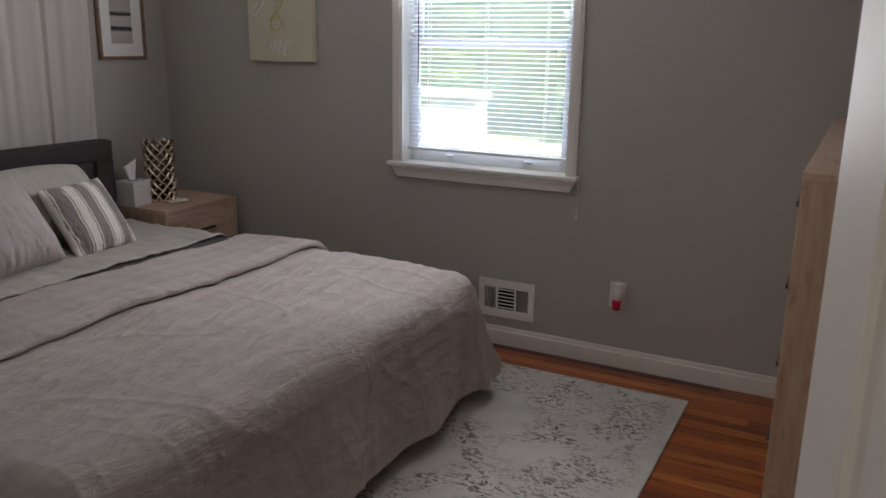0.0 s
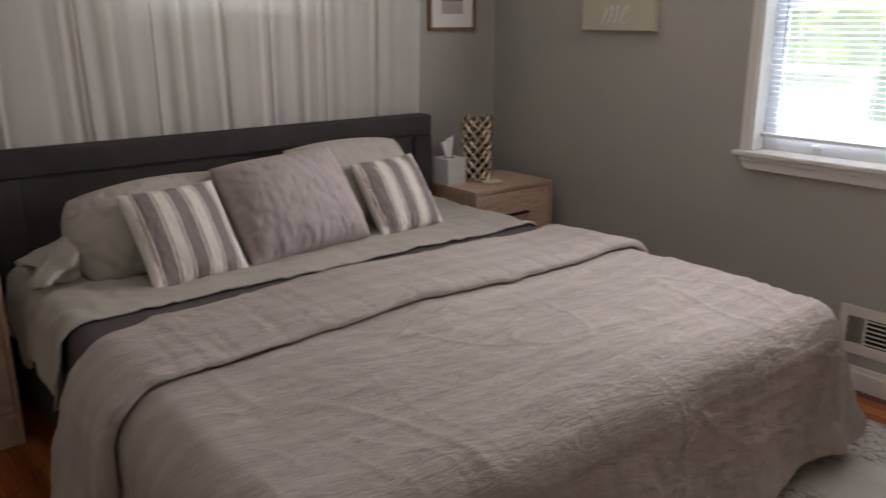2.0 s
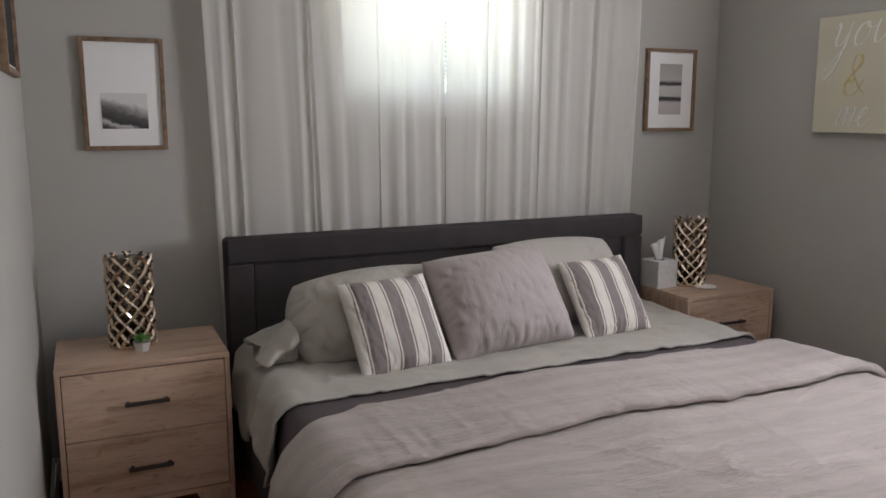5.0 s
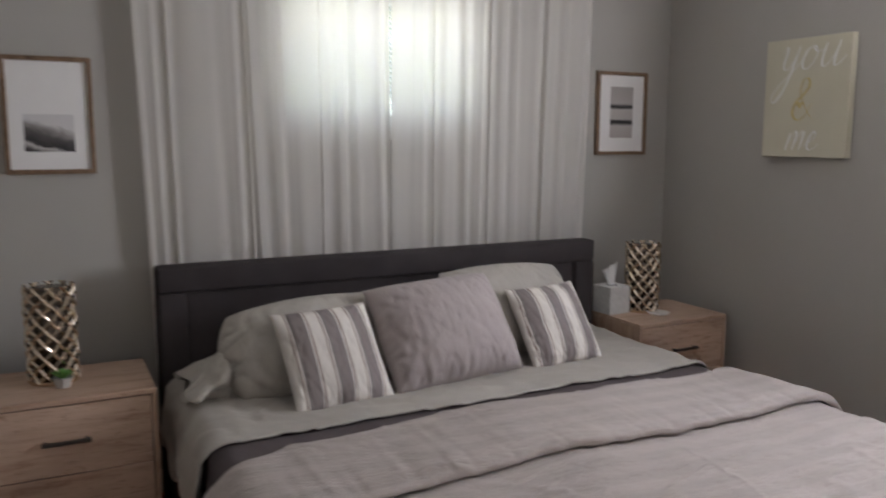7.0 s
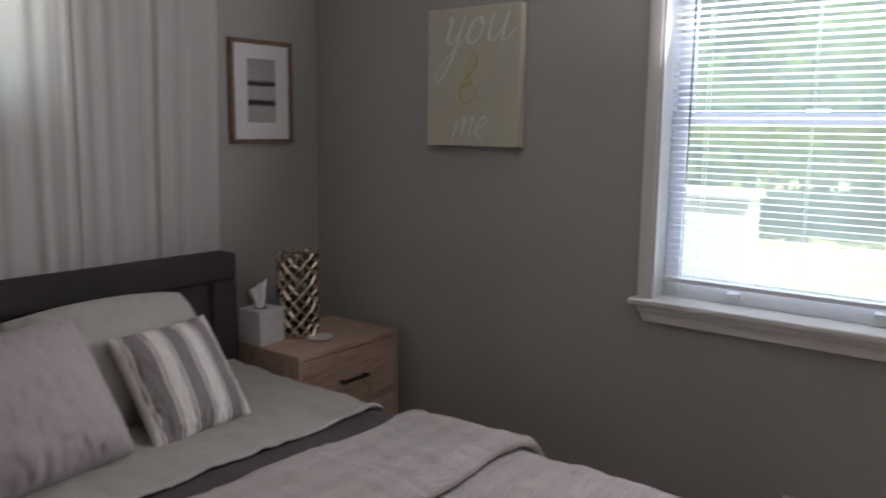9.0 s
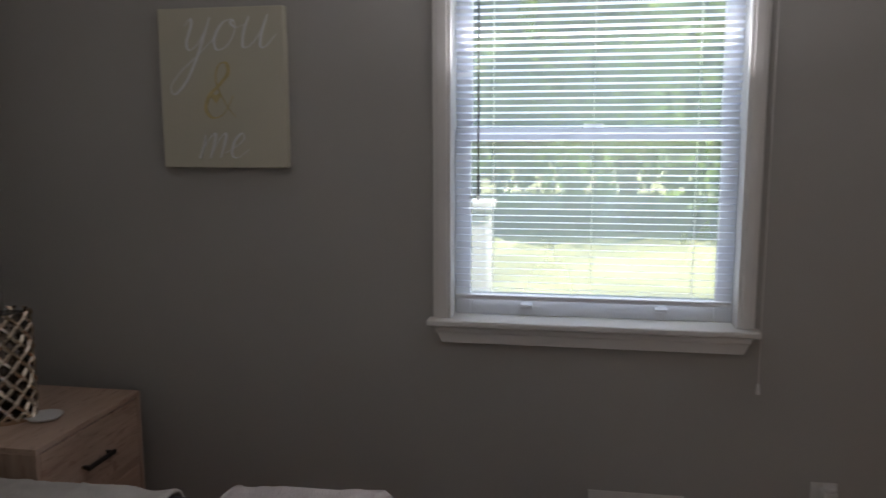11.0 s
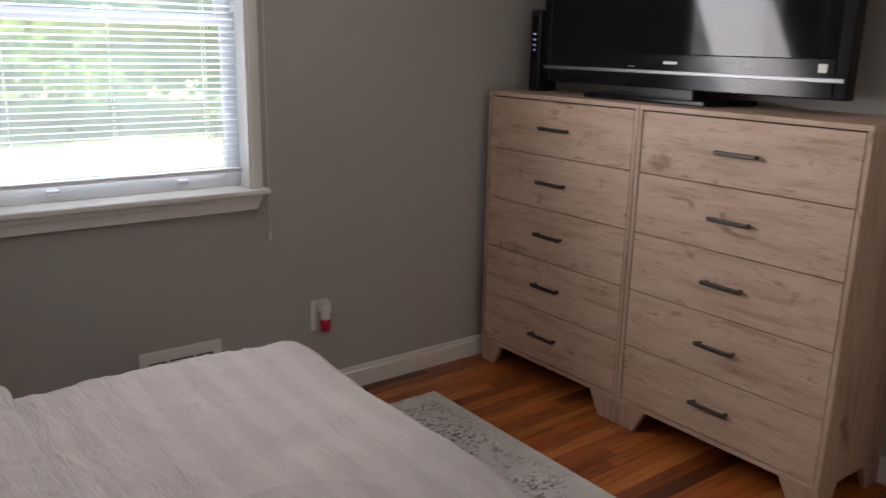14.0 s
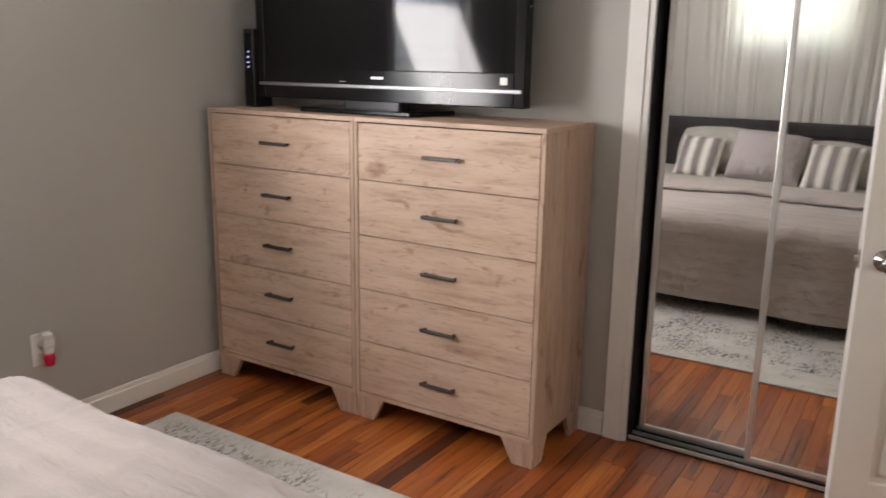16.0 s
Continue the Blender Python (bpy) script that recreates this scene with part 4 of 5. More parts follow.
def curtain(y0, y1, seed, lean, label):
    n = 13
    def fn(u, v):
        z = 0.35 + v * 1.88
        gather = 1 - 0.035 * (1 - v)
        warp = u + 0.018 * math.sin(u * 21 + seed) + 0.010 * math.sin(u * 47 + 2 * seed)
        y = (y0 + y1) / 2 + (warp - 0.5) * (y1 - y0) * gather
        ph = 2 * math.pi * (n * u + 0.75 * fbm(u * 4, seed, 0.25 * v, 2))
        amp = 0.0110 * (0.62 + 0.75 * fbm(u * 7, seed + 3, v * 0.7, 2))
        drift = 0.010 * fbm(u * 3, seed + 7, v * 1.1, 2)
        return Vector((-3.262 + amp * math.sin(ph) + 0.2 * amp * math.sin(2.3 * ph + seed) + drift, y + 0.4 * amp * math.cos(ph) + lean * (1 - v), z))
    return solid("curtain", sheet(fn, 240, 30), M_SHEER, label, "curtain", smooth=True)


curtain(1.085, 2.152, 1.0, 0.026, "pleated off-white sheer curtain panel hanging behind the headboard")
curtain(2.164, 3.185, 6.0, -0.022, "pleated off-white sheer curtain panel beside the framed print")
rod = thing("curtain_rod", pose(0, 0, 0), "slim dark metal curtain rod above the bed", "curtain rod")
part("pole", lathe([(0.009, 1.02), (0.009, 3.26)], 12, m=Matrix.Translation((-3.262, 0, 2.225)) @ Matrix.Rotation(radians(-90), 4, "X")), M_BRONZE, rod, smooth=True)
for y in (1.06, 3.22):
    part("bracket", one(WX, -3.255, y - 0.008, y + 0.008, 2.205, 2.225, 0.002), M_BRONZE, rod)

# ---- lamps, small things on the nightstands ----


def lattice_lamp(x, y, z, h, r, label):
    th = thing("table_lamp", pose(x, y, z), label, "lamp", "lattice lamps")
    part("core", lathe([(r * 0.80, 0.004), (r * 0.80, h - 0.012)], 32), M_LAMPCORE, th, "dark smoky inner cylinder", True)
    part("base_ring", lathe([(r * 0.98, 0), (r, 0.004), (r, 0.012), (r * 0.9, 0.014)], 32), M_CHAMPAGNE, th)
    count, half = 10, 0.009
    for sgn in (1, -1):
        for k in range(count):
            bm = bmesh.new()
            prev = None
            n = 30
            for i in range(n + 1):
                z0 = 0.006 + (h - 0.008) * i / n
                a = 2 * math.pi * k / count + sgn * 2 * math.pi * 0.62 * i / n
                weave = 0.0035 * math.cos(2 * math.pi * (i / n * 0.62 * 2) * count / 2 + (0 if sgn > 0 else math.pi) + k * math.pi)
                rr = r * 0.965 + weave
                da = half / r
                ring = [bm.verts.new((q * math.cos(a + s), q * math.sin(a + s), z0)) for q, s in ((rr - 0.002, -da), (rr + 0.004, 0), (rr - 0.002, da), (rr - 0.006, 0))]
                if prev:
                    for j in range(4):
                        bm.faces.new((prev[j], prev[(j + 1) % 4], ring[(j + 1) % 4], ring[j]))
                prev = ring
            part("lattice_strip", bm, M_CHAMPAGNE, th)
    return th


lattice_lamp(-3.03, 0.790, 0.610, 0.335, 0.082, "champagne metal lattice cylinder lamp on the nightstand, plant beside it")
lattice_lamp(-3.03, 3.372, 0.610, 0.335, 0.082, "champagne metal lattice cylinder lamp beside a tissue box")

tb = thing("tissue_box", pose(-3.06, 3.212, 0.610, 0, 0, 4), "white square tissue box with a tissue pulled up", "tissue box")
part("box", one(-0.062, 0.062, -0.062, 0.062, 0, 0.132, 0.003), M_TISSUEBOX, tb)
# black disc on the closed top paints in the opening's dark inside
part("slot_dark", lathe([(0.026, 0.1322), (0.026, 0.1328)], 20), M_BLACK, tb)
def tissue(u, v):
    a = 2 * math.pi * u
    r = 0.010 + 0.016 * v + 0.008 * v * math.sin(3 * a + 1) + 0.006 * v * math.cos(5 * a)
    return Vector((0.8 * r * math.cos(a) + 0.004 * v, 1.6 * r * math.sin(a) - 0.012 * v, 0.127 + v * (0.098 + 0.022 * math.sin(a + 0.8))))
part("tissue", sheet(tissue, 28, 8, True), M_PAPER, tb, "crumpled white tissue", True)
solid("trinket_dish", lathe([(0.030, 0), (0.045, 0.004), (0.054, 0.012), (0.051, 0.0125), (0.042, 0.007), (0.004, 0.006)], 28), M_CERAMIC, "small shallow white ceramic trinket dish", "dish", pose(-2.915, 3.380, 0.610), smooth=True)

pl = thing("potted_succulent", pose(-2.925, 0.815, 0.610), "tiny green succulent in a faceted cement pot", "plant")
part("pot", lathe([(0.022, 0), (0.034, 0.034), (0.030, 0.034), (0.026, 0.026), (0.004, 0.026)], 6), M_CONCRETE, pl)
for k in range(16):
    ring_k, a = k // 8, 2 * math.pi * (k % 8) / 8 + 0.4 * (k // 8)
    bm = bmesh.new()
    L0, w0 = (0.046, 0.009) if ring_k == 0 else (0.036, 0.007)
    up = radians(38 if ring_k == 0 else 66)
    for s, wd in ((0, 0.4), (0.55, 1.0), (1.0, 0.08)):
        for c, tt in ((-1, 0), (0, 0.5), (1, 0), (0, -0.5)):
            bm.verts.new(Matrix.Rotation(a, 4, "Z") @ Vector((math.cos(up) * L0 * s - math.sin(up) * tt * w0 * wd, c * w0 * wd, 0.028 + math.sin(up) * L0 * s + math.cos(up) * tt * w0 * wd)))
    bm.verts.ensure_lookup_table()
    for i in range(2):
        for j in range(4):
            bm.faces.new([bm.verts[i * 4 + j], bm.verts[i * 4 + (j + 1) % 4], bm.verts[i * 4 + 4 + (j + 1) % 4], bm.verts[i * 4 + 4 + j]])
    part("leaf", bm, M_SUCC, pl, smooth=True)

# ---- pictures ----


def art_mat(name, rows, kind):
    m, N, L, P = nodes_of(name)
    tc, sep = N.new("ShaderNodeTexCoord"), N.new("ShaderNodeSeparateXYZ")
    L.new(tc.outputs["Object"], sep.inputs[0])
    n = noise_tex(N, L, coords(N, L, (1, 22, 30) if kind == "land" else (1, 10, 60)), 1.0, 5, 0.6, 0.5)
    h = N.new("ShaderNodeMath")
    h.operation = "MULTIPLY_ADD"
    h.inputs[1].default_value = 0.05 if kind == "land" else 0.018
    L.new(n, h.inputs[0])
    lean = N.new("ShaderNodeMath")
    lean.operation = "MULTIPLY_ADD"
    lean.inputs[1].default_value = 0.30 if kind == "land" else 0.0
    L.new(sep.outputs["Y"], lean.inputs[0])
    L.new(sep.outputs["Z"], lean.inputs[2])
    L.new(lean.outputs[0], h.inputs[2])
    col = ramp(N, L, h.outputs[0], rows)
    L.new(col, P.inputs["Base Color"])
    P.inputs["Roughness"].default_value = 0.7
    return m


INK, FOG = (0.035, 0.032, 0.033), (0.55, 0.53, 0.51)
M_ART_LAND = art_mat("print_hills", [(0.0, INK), (0.040, (0.07, 0.065, 0.065)), (0.058, FOG), (0.070, INK), (0.105, (0.10, 0.095, 0.09)), (0.130, (0.30, 0.28, 0.27)), (0.150, (0.66, 0.65, 0.64))], "land")
M_ART_BANDS = art_mat("print_bands", [(0.0, (0.46, 0.42, 0.40)), (0.070, (0.50, 0.46, 0.44)), (0.082, INK), (0.094, INK), (0.104, (0.50, 0.47, 0.45)), (0.152, (0.52, 0.49, 0.47)), (0.160, INK), (0.170, INK), (0.180, (0.46, 0.43, 0.41)), (0.26, (0.40, 0.37, 0.35))], "bands")


def framed(name, m, w, h, art, ax, az, aw, ah, label):
    """A frame whose back lies on local x = 0 and whose face looks along +x; y across, z up."""
    th = thing(name, m, label, "picture")
    f, d = 0.017, 0.024
    for a, b, c, e in ((0, f, 0, h), (w - f, w, 0, h), (f, w - f, 0, f), (f, w - f, h - f, h)):
        part("frame_rail", one(0.001, d, a, b, c, e, 0.002), M_FRAME, th, "brown wood frame rail")
    part("mat_board", one(0.002, 0.012, f - 0.002, w - f + 0.002, f - 0.002, h - f + 0.002), M_PAPER, th, "white mat board")
    bm = one(0, 0.0015, 0, aw, 0, ah)
    p = part("print", bm, art, th)
    p.location = (0.0122, ax, az)
    return th


framed("framed_print", pose(WX, 0.678, 1.303), 0.30, 0.424, M_ART_LAND, 0.066, 0.082, 0.166, 0.135, "brown-framed black and white landscape print")
framed("framed_print", pose(WX, 3.294, 1.357), 0.316, 0.415, M_ART_BANDS, 0.088, 0.085, 0.142, 0.255, "brown-framed print of two dark brushed bands")
framed("framed_print", Matrix.Translation((-2.95, SY, 1.555)) @ Matrix.Rotation(radians(90), 4, "Z") @ Matrix.Translation((0, -0.46, 0)), 0.46, 0.50, M_BLACK, 0.03, 0.03, 0.40, 0.44, "brown-framed dark picture on the side wall")

canvas = thing("canvas_sign", pose(-2.668, NY, 1.362), "cream canvas with painted script words, you and me", "wall art")
M_CANVAS = plain("cream_canvas", (0.61, 0.58, 0.455), 0.9, vary=0.03, scale=4, grain=330, relief=0.5)
M_SCRIPT = plain("white_script_paint", (0.80, 0.80, 0.78), 0.6, vary=0.05, scale=30)
M_GOLD = plain("gold_script_paint", (0.60, 0.50, 0.24), 0.5, 0.2, vary=0.15, scale=30)
part("stretched_canvas", one(0, 0.425, -0.036, -0.002, 0, 0.505, 0.003), M_CANVAS, canvas)


def brush(points, material, thick=0.0085, thin=0.0030):
    """A brush stroke on the canvas through the points: broad on the way down, fine on the way up."""
    pts = [Vector((x, z)) for x, z in points]
    line = []
    for k in range(len(pts) - 1):
        p0, p1, p2, p3 = pts[max(k - 1, 0)], pts[k], pts[k + 1], pts[min(k + 2, len(pts) - 1)]
        for j in range(8):
            t = j / 8
            line.append(0.5 * (2 * p1 + (p2 - p0) * t + (2 * p0 - 5 * p1 + 4 * p2 - p3) * t * t + (3 * p1 - p0 - 3 * p2 + p3) * t ** 3))
    line.append(pts[-1])
    bm = bmesh.new()
    prev = None
    for k, p in enumerate(line):
        d = (line[min(k + 1, len(line) - 1)] - line[max(k - 1, 0)]).normalized()
        w = (thin + (thick - thin) * max(0.0, -d.y) ** 0.8) * 0.5 * (0.35 + 0.65 * min(1.0, 3 * min(k, len(line) - 1 - k) / len(line) * 2))
        n = Vector((-d.y, d.x)) * w
        ring = [bm.verts.new((q.x, y, q.y)) for q, y in ((p + n, -0.0382), (p - n, -0.0382), (p - n, -0.035), (p + n, -0.035))]
        if prev:
            for j in range(4):
                bm.faces.new((prev[j], prev[(j + 1) % 4], ring[(j + 1) % 4], ring[j]))
        prev = ring
    bmesh.ops.recalc_face_normals(bm, faces=bm.faces)
    return part("lettering", bm, material, canvas)


def glyph(x, z, size, points, material, slant=0.30, **kw):
    brush([(x + size * (px + slant * pz), z + size * pz) for px, pz in points], material, **kw)


Y_CUP = ((-0.30, 0.72), (-0.15, 0.95), (-0.08, 0.70), (-0.10, 0.25), (0.05, 0.02), (0.28, 0.20), (0.42, 0.60), (0.46, 0.98))
Y_TAIL = ((0.46, 0.98), (0.42, 0.40), (0.34, -0.30), (0.18, -0.95), (-0.10, -1.30), (-0.28, -1.05), (-0.05, -0.60), (0.40, -0.10), (0.75, 0.35))
O_RING = ((0.42, 0.92), (0.12, 0.78), (0.00, 0.35), (0.16, 0.02), (0.45, 0.12), (0.60, 0.52), (0.48, 0.88), (0.40, 0.80), (0.62, 0.66), (0.95, 0.78))
U_FIRST = ((0.00, 0.95), (-0.04, 0.45), (0.06, 0.05), (0.28, 0.10), (0.50, 0.50), (0.58, 0.98))
U_LAST = ((0.58, 0.98), (0.54, 0.45), (0.60, 0.06), (0.78, 0.06), (1.02, 0.40))
M_HUMP = ((0.00, 0.90), (0.02, 0.40), (0.00, 0.00), (0.10, 0.55), (0.32, 0.95), (0.42, 0.75), (0.40, 0.02))
E_LOOP = ((-0.25, 0.20), (0.10, 0.42), (0.38, 0.72), (0.24, 0.95), (0.02, 0.62), (0.06, 0.15), (0.32, 0.03), (0.70, 0.35))
AMPERSAND = ((1.00, 0.00), (0.62, 0.42), (0.22, 1.15), (0.26, 1.66), (0.52, 1.76), (0.62, 1.44), (0.36, 1.08), (0.02, 0.72), (-0.08, 0.28), (0.18, 0.00), (0.56, 0.14), (0.84, 0.70))
S = 0.105
glyph(0.100, 0.372, S, Y_CUP, M_SCRIPT)
glyph(0.100, 0.372, S, Y_TAIL, M_SCRIPT)
glyph(0.182, 0.372, S, O_RING, M_SCRIPT)
glyph(0.282, 0.376, S, U_FIRST, M_SCRIPT)
glyph(0.282, 0.376, S, U_LAST, M_SCRIPT)
glyph(0.160, 0.160, 0.098, AMPERSAND, M_GOLD, 0.10, thick=0.013, thin=0.005)
glyph(0.128, 0.030, 0.085, M_HUMP, M_SCRIPT)
glyph(0.164, 0.030, 0.085, M_HUMP[2:], M_SCRIPT)
glyph(0.230, 0.030, 0.085, E_LOOP, M_SCRIPT)
part("heart", prism([(0.190, 0.205), (0.172, 0.226), (0.178, 0.238), (0.190, 0.232), (0.202, 0.238), (0.208, 0.226)], "y", -0.0376, -0.0364), M_GOLD, canvas, "small gold heart")

# ---- vent, outlet, plates ----
vent = thing("wall_register", pose(-1.273, NY, 0.143), "white metal air register low on the wall", "vent")
VW, VH = 0.297, 0.194
part("face_plate", boxes((0, VW, -0.006, -0.0005, 0, 0.042), (0, VW, -0.006, -0.0005, VH - 0.042, VH), (0, 0.032, -0.006, -0.0005, 0.042, VH - 0.042), (VW - 0.032, VW, -0.006, -0.0005, 0.042, VH - 0.042),
                         (0.094, 0.104, -0.006, -0.0005, 0.042, VH - 0.042), (0.193, 0.203, -0.006, -0.0005, 0.042, VH - 0.042), bevel=0.0012), M_TRIM, vent)
# black sheet behind the fins stands in for the darkness inside the duct
part("duct_dark", one(0.03, VW - 0.03, -0.0022, -0.0006, 0.04, VH - 0.04), M_BLACK, vent)
for k in range(6):
    z = 0.05 + k * 0.0185
    part("louvre", prism([(-0.0055, z), (-0.0025, z + 0.0035), (-0.0020, z + 0.0025), (-0.0050, z - 0.001)], "x", 0.104, 0.193), M_TRIM, vent)
for x0 in (0.034, 0.205):
    for k in range(7):
        x = x0 + 0.004 + k * 0.0083
        part("fin", prism([(x, -0.0055), (x + 0.0018, -0.0025), (x + 0.0012, -0.0020), (x - 0.0007, -0.0050)], "z", 0.042, VH - 0.042), M_TRIM, vent)
plate = thing("outlet_plate", pose(-0.568, NY, 0.352), "white wall outlet plate", "outlet")
part("plate", one(-0.038, 0.038, -0.006, -0.0005, -0.063, 0.063, 0.003), M_WHITEPLAST, plate)
for z in (-0.03, 0.03):
    part("socket", one(-0.017, 0.017, -0.008, -0.005, z - 0.014, z + 0.014, 0.002), M_WHITEPLAST, plate)
fresh = thing("air_freshener", pose(-0.561, NY - 0.008, 0.352), "white plug-in air freshener with red oil", "air freshener")
part("plug_body", one(-0.022, 0.022, -0.044, 0, 0.012, 0.052, 0.008, 3), M_WHITEPLAST, fresh, smooth=True)
part("cap", lathe([(0.019, 0.052), (0.021, 0.058), (0.019, 0.064), (0.008, 0.065)], 20, m=Matrix.Translation((0, -0.030, 0))), M_WHITEPLAST, fresh)
part("collar", lathe([(0.016, -0.012), (0.018, -0.008), (0.018, 0.014)], 20, m=Matrix.Translation((0, -0.030, 0))), M_WHITEPLAST, fresh)
part("bottle", lathe([(0.010, -0.062), (0.018, -0.058), (0.0215, -0.030), (0.0195, -0.012)], 20, m=Matrix.Translation((0, -0.030, 0))), M_RED, fresh, "red glass oil bottle", True)

# ---- power cord on the floor ----


def tube(points, r, seg=6):
    bm = bmesh.new()
    prev = None
    for k, p in enumerate(points):
        d = (points[min(k + 1, len(points) - 1)] - points[max(k - 1, 0)]).normalized()
        s1 = d.cross(Vector((0, 0, 1))).normalized()
        s2 = s1.cross(d)
        ring = [bm.verts.new(p + r * (math.cos(2 * math.pi * j / seg) * s1 + math.sin(2 * math.pi * j / seg) * s2)) for j in range(seg)]
        if prev:
            for j in range(seg):
                bm.faces.new((prev[j], prev[(j + 1) % seg], ring[(j + 1) % seg], ring[j]))
        prev = ring
    return bm


M_CORD = plain("brown_cord", (0.20, 0.06, 0.03), 0.5)
loop = []
for k in range(60):
    a = k / 59 * 1.75 * math.pi
    loop.append(Vector((-2.58 + 0.20 * math.cos(a + 2.2) - 0.05 * k / 59, 0.86 + (0.15 + 0.10 * k / 59) * math.sin(a + 2.2), 0.0035)))
solid("power_cord", tube(loop, 0.0016), M_CORD, "thin dark power cord looped on the floor", "cord", smooth=True)

# ---- rug ----
solid("area_rug", one(-2.04, -0.168, 0.87, 3.522, 0.0, 0.011, 0.004), M_RUG, "off-white rug with distressed dark grey marks under the bed", "rug")

# ---- outside ----
solid("ground", one(-300, 300, -300, 300, -0.45, -0.22), M_GRASS, "sunlit lawn around the house", "ground", kind="structure")
ub = thing("white_enclosure", pose(-2.60, 4.58, -0.22), "white boxed enclosure standing just outside the window", "enclosure")
part("wall", one(0, 0.90, 0, 0.16, 0, 1.37, 0.008), M_SIDING, ub)
part("cap", one(-0.015, 0.915, -0.015, 0.175, 1.37, 1.41, 0.006), M_SIDING, ub)


def tree(x, y, h, spread, seed, label):
    rng = random.Random(seed)
    th = thing("tree", pose(x, y, -0.22), label, "tree")
    part("trunk", lathe([(0.22, 0), (0.16, 0.5), (0.13, h * 0.35), (0.05, h * 0.75)], 9), M_BARK, th, smooth=True)
    for k in range(5):
        a, z = rng.uniform(0, 6.28), h * rng.uniform(0.25, 0.6)
        m = Matrix.Translation((0, 0, z)) @ Matrix.Rotation(a, 4, "Z") @ Matrix.Rotation(radians(rng.uniform(40, 70)), 4, "Y")
        part("limb", lathe([(0.06, 0), (0.02, spread * 0.8)], 6, m=m), M_BARK, th)
    verts, faces = [], []
    clumps = []
    for k in range(130):
        a, rr, z = rng.uniform(0, 6.28), spread * rng.uniform(0.15, 1.0), h * rng.uniform(0.10, 1.0)
        rr *= math.sin(math.pi * min(1, 0.25 + 0.75 * z / h)) ** 0.5 if z < h else 0.2
        clumps.append(Vector((rr * math.cos(a), rr * math.sin(a), z)))
    for c in clumps:
        for j in range(90):
            p = c + Vector((rng.gauss(0, 0.38), rng.gauss(0, 0.38), rng.gauss(0, 0.30)))
            if p.z < 0.05:
                continue
            s = rng.uniform(0.10, 0.19)
            R = Euler((rng.uniform(0, 6.28), rng.uniform(0, 6.28), rng.uniform(0, 6.28))).to_matrix()
            i = len(verts)
            for q in ((-s, 0, 0), (0, -s * 0.5, 0.02), (s, 0, 0), (0, s * 0.5, 0.02)):
                verts.append(p + R @ Vector(q))
            faces.append((i, i + 1, i + 2, i + 3))
    me = bpy.data.meshes.new("crown")
    me.from_pydata(verts, [], faces)
    me.materials.append(M_LEAF)
    o = new("crown", me)
    o.parent, o["label"] = th, "loose green leafy crown"


GROVE = ((-9.5, 16.5, 7.0, 2.6), (-6.4, 15.6, 6.5, 2.4), (-3.4, 16.2, 7.5, 2.6), (-0.6, 15.4, 6.5, 2.4), (2.2, 16.4, 7.0, 2.6), (5.2, 15.6, 7.0, 2.5), (-12.8, 15.6, 7.5, 2.6),
         (-5.0, 19.5, 9.5, 3.0), (-1.6, 20.0, 9.5, 3.0), (-8.6, 20.5, 9.5, 3.0), (2.4, 20.5, 9.5, 3.0), (6.5, 20.0, 9.5, 3.0), (-11.0, 3.0, 6.0, 2.3), (-12.0, -1.0, 6.5, 2.4), (-11.5, 7.0, 7.0, 2.4))
for k, (x, y, h, s) in enumerate(GROVE):
    tree(x, y, h * 1.3, s, 100 + k, "leafy green garden tree in sunlight")

# ---- floor: oak strips, the nearest as pieces of their own ----
solid("floor_base", one(WX - T, EX + 1.0, -1.3, NY + T, -0.20, -0.012), M_FLOORBASE, "dark subfloor under the oak strips", "floor", kind="structure")
floor = thing("floor", Matrix(), "varnished red-brown oak strip floor with dark streaks", "floor", kind="structure")
PW = 0.057
rng = random.Random(5)
shared = {}


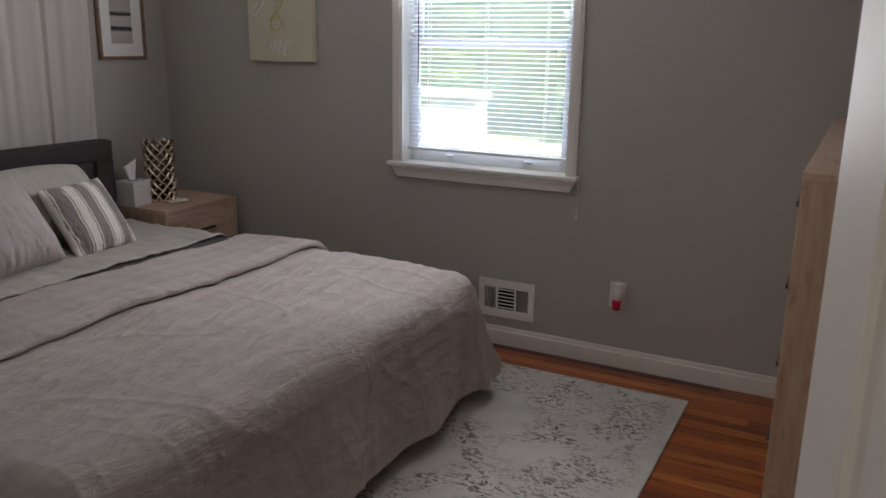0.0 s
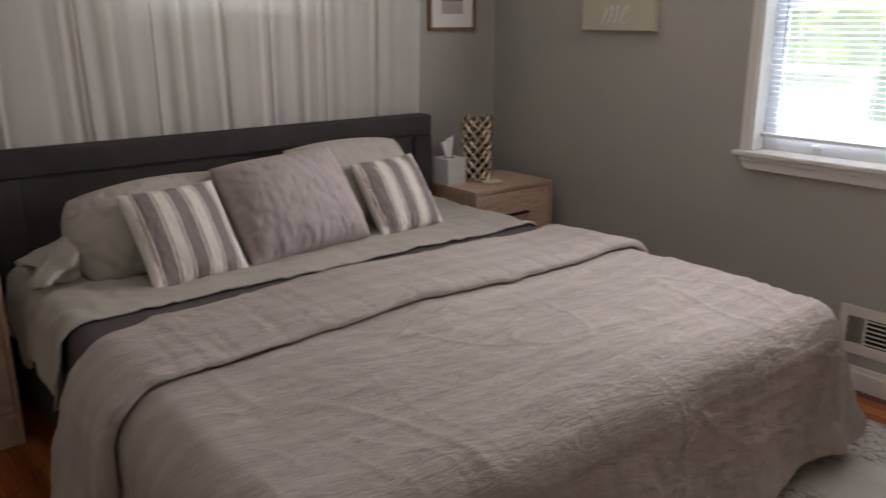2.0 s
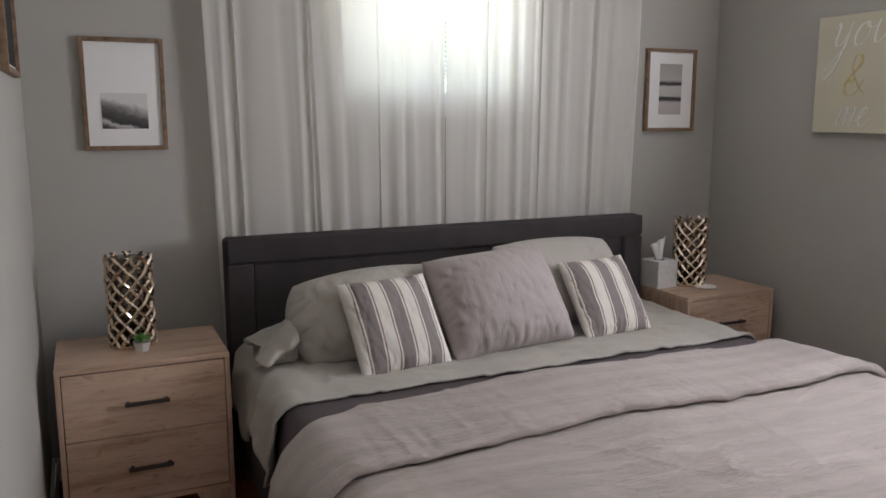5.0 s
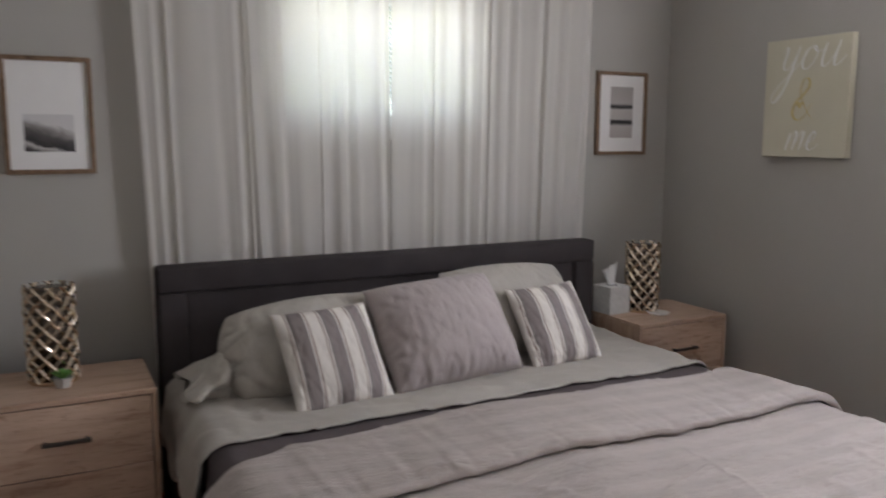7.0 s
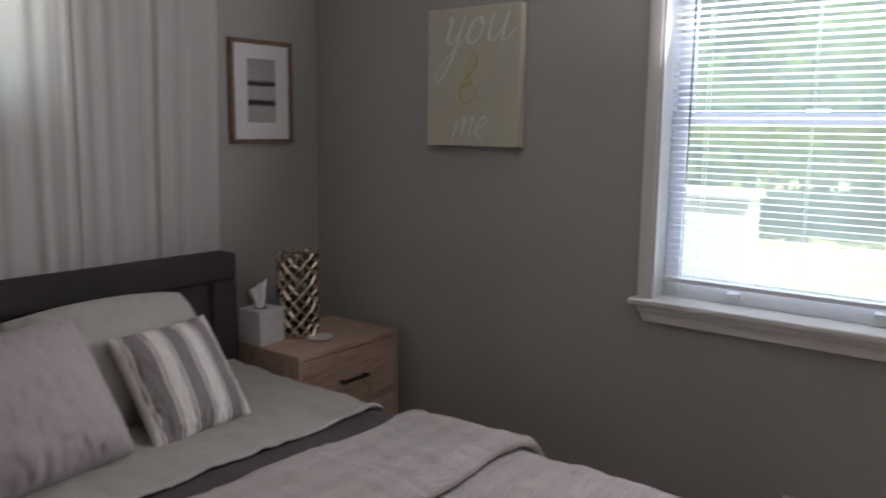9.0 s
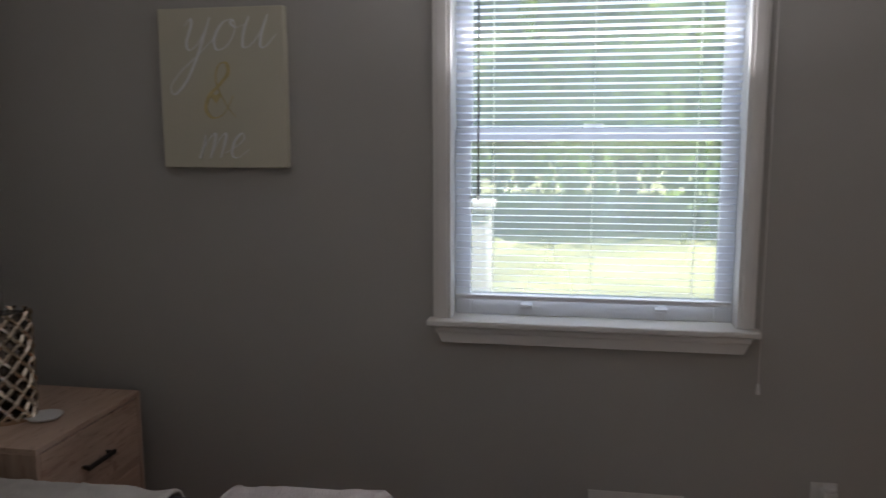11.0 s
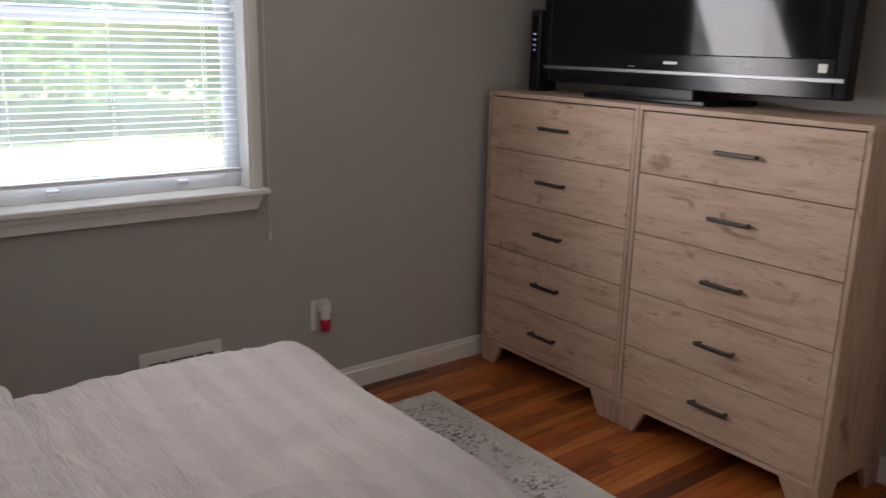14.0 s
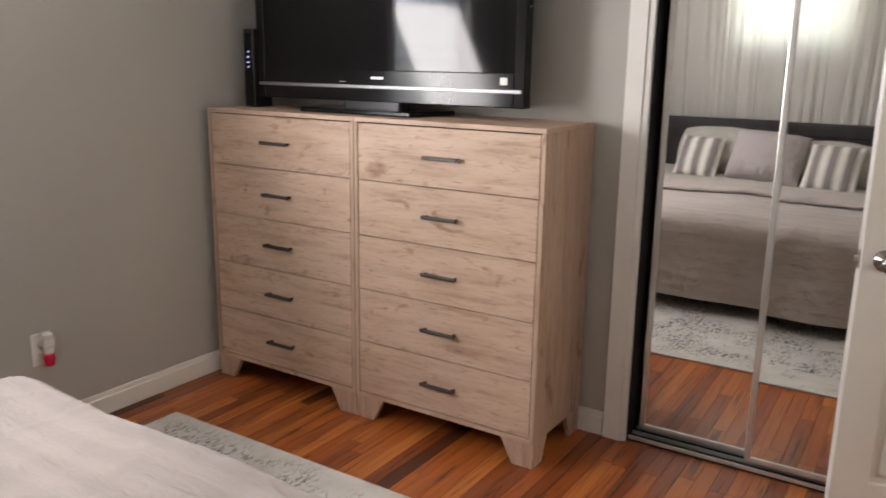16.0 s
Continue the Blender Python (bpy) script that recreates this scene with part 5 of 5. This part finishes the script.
def plank_mesh(length):
    if length not in shared:
        g, c = 0.0003, 0.0009
        bm = bmesh.new()
        lo = [(g, g), (length - g, g), (length - g, PW - g), (g, PW - g)]
        hi = [(g + c, g + c), (length - g - c, g + c), (length - g - c, PW - g - c), (g + c, PW - g - c)]
        a = [bm.verts.new((x, y, -0.011)) for x, y in lo]
        b = [bm.verts.new((x, y, -0.0012)) for x, y in lo]
        d = [bm.verts.new((x, y, 0.0)) for x, y in hi]
        for p, q in ((a, b), (b, d)):
            for i in range(4):
                bm.faces.new((p[i], p[(i + 1) % 4], q[(i + 1) % 4], q[i]))
        bm.faces.new(d)
        shared[length] = finish(bm, "plank", M_PLANK)
    return shared[length]


rest_v, rest_f, singles = [], [], 0
rows_n = int((NY + 1.2) / PW) + 1
LENGTHS = (0.30, 0.45, 0.60, 0.75, 0.90, 1.2)
for j in range(rows_n):
    y = NY - (j + 1) * PW
    hall = y < SY - T
    left, right = (-1.40, 1.68) if hall else (WX - 0.01, EX + 0.88)
    x = right + rng.uniform(0, 0.3)
    while x > left + 0.02:
        ln = rng.choice(LENGTHS)
        x -= ln
        whole = x > left and x + ln < right
        near = not hall and (x + ln > -1.0 or (y < 1.2 and x + ln > -3.0)) and x < 0.66
        if near and whole and singles < 300:
            o = new("plank", plank_mesh(ln))
            o.parent, o.location = floor, (x, y, 0)
            singles += 1
        else:
            i = len(rest_v)
            g = 0.0004
            a, b = max(x, left) + g, min(x + ln, right) - g
            c, d = y + g, y + PW - g
            rest_v += [(a, c, 0), (b, c, 0), (b, d, 0), (a, d, 0), (a, c, -0.011), (b, c, -0.011), (b, d, -0.011), (a, d, -0.011)]
            rest_f += [(i, i + 1, i + 2, i + 3), (i, i + 4, i + 5, i + 1), (i + 1, i + 5, i + 6, i + 2), (i + 2, i + 6, i + 7, i + 3), (i + 3, i + 7, i + 4, i)]
me = bpy.data.meshes.new("floor_strips")
me.from_pydata(rest_v, [], rest_f)
me.materials.append(M_PLANK)
rest = new("floor_strips", me)
rest.parent = floor
rest["kind"] = "stuff"
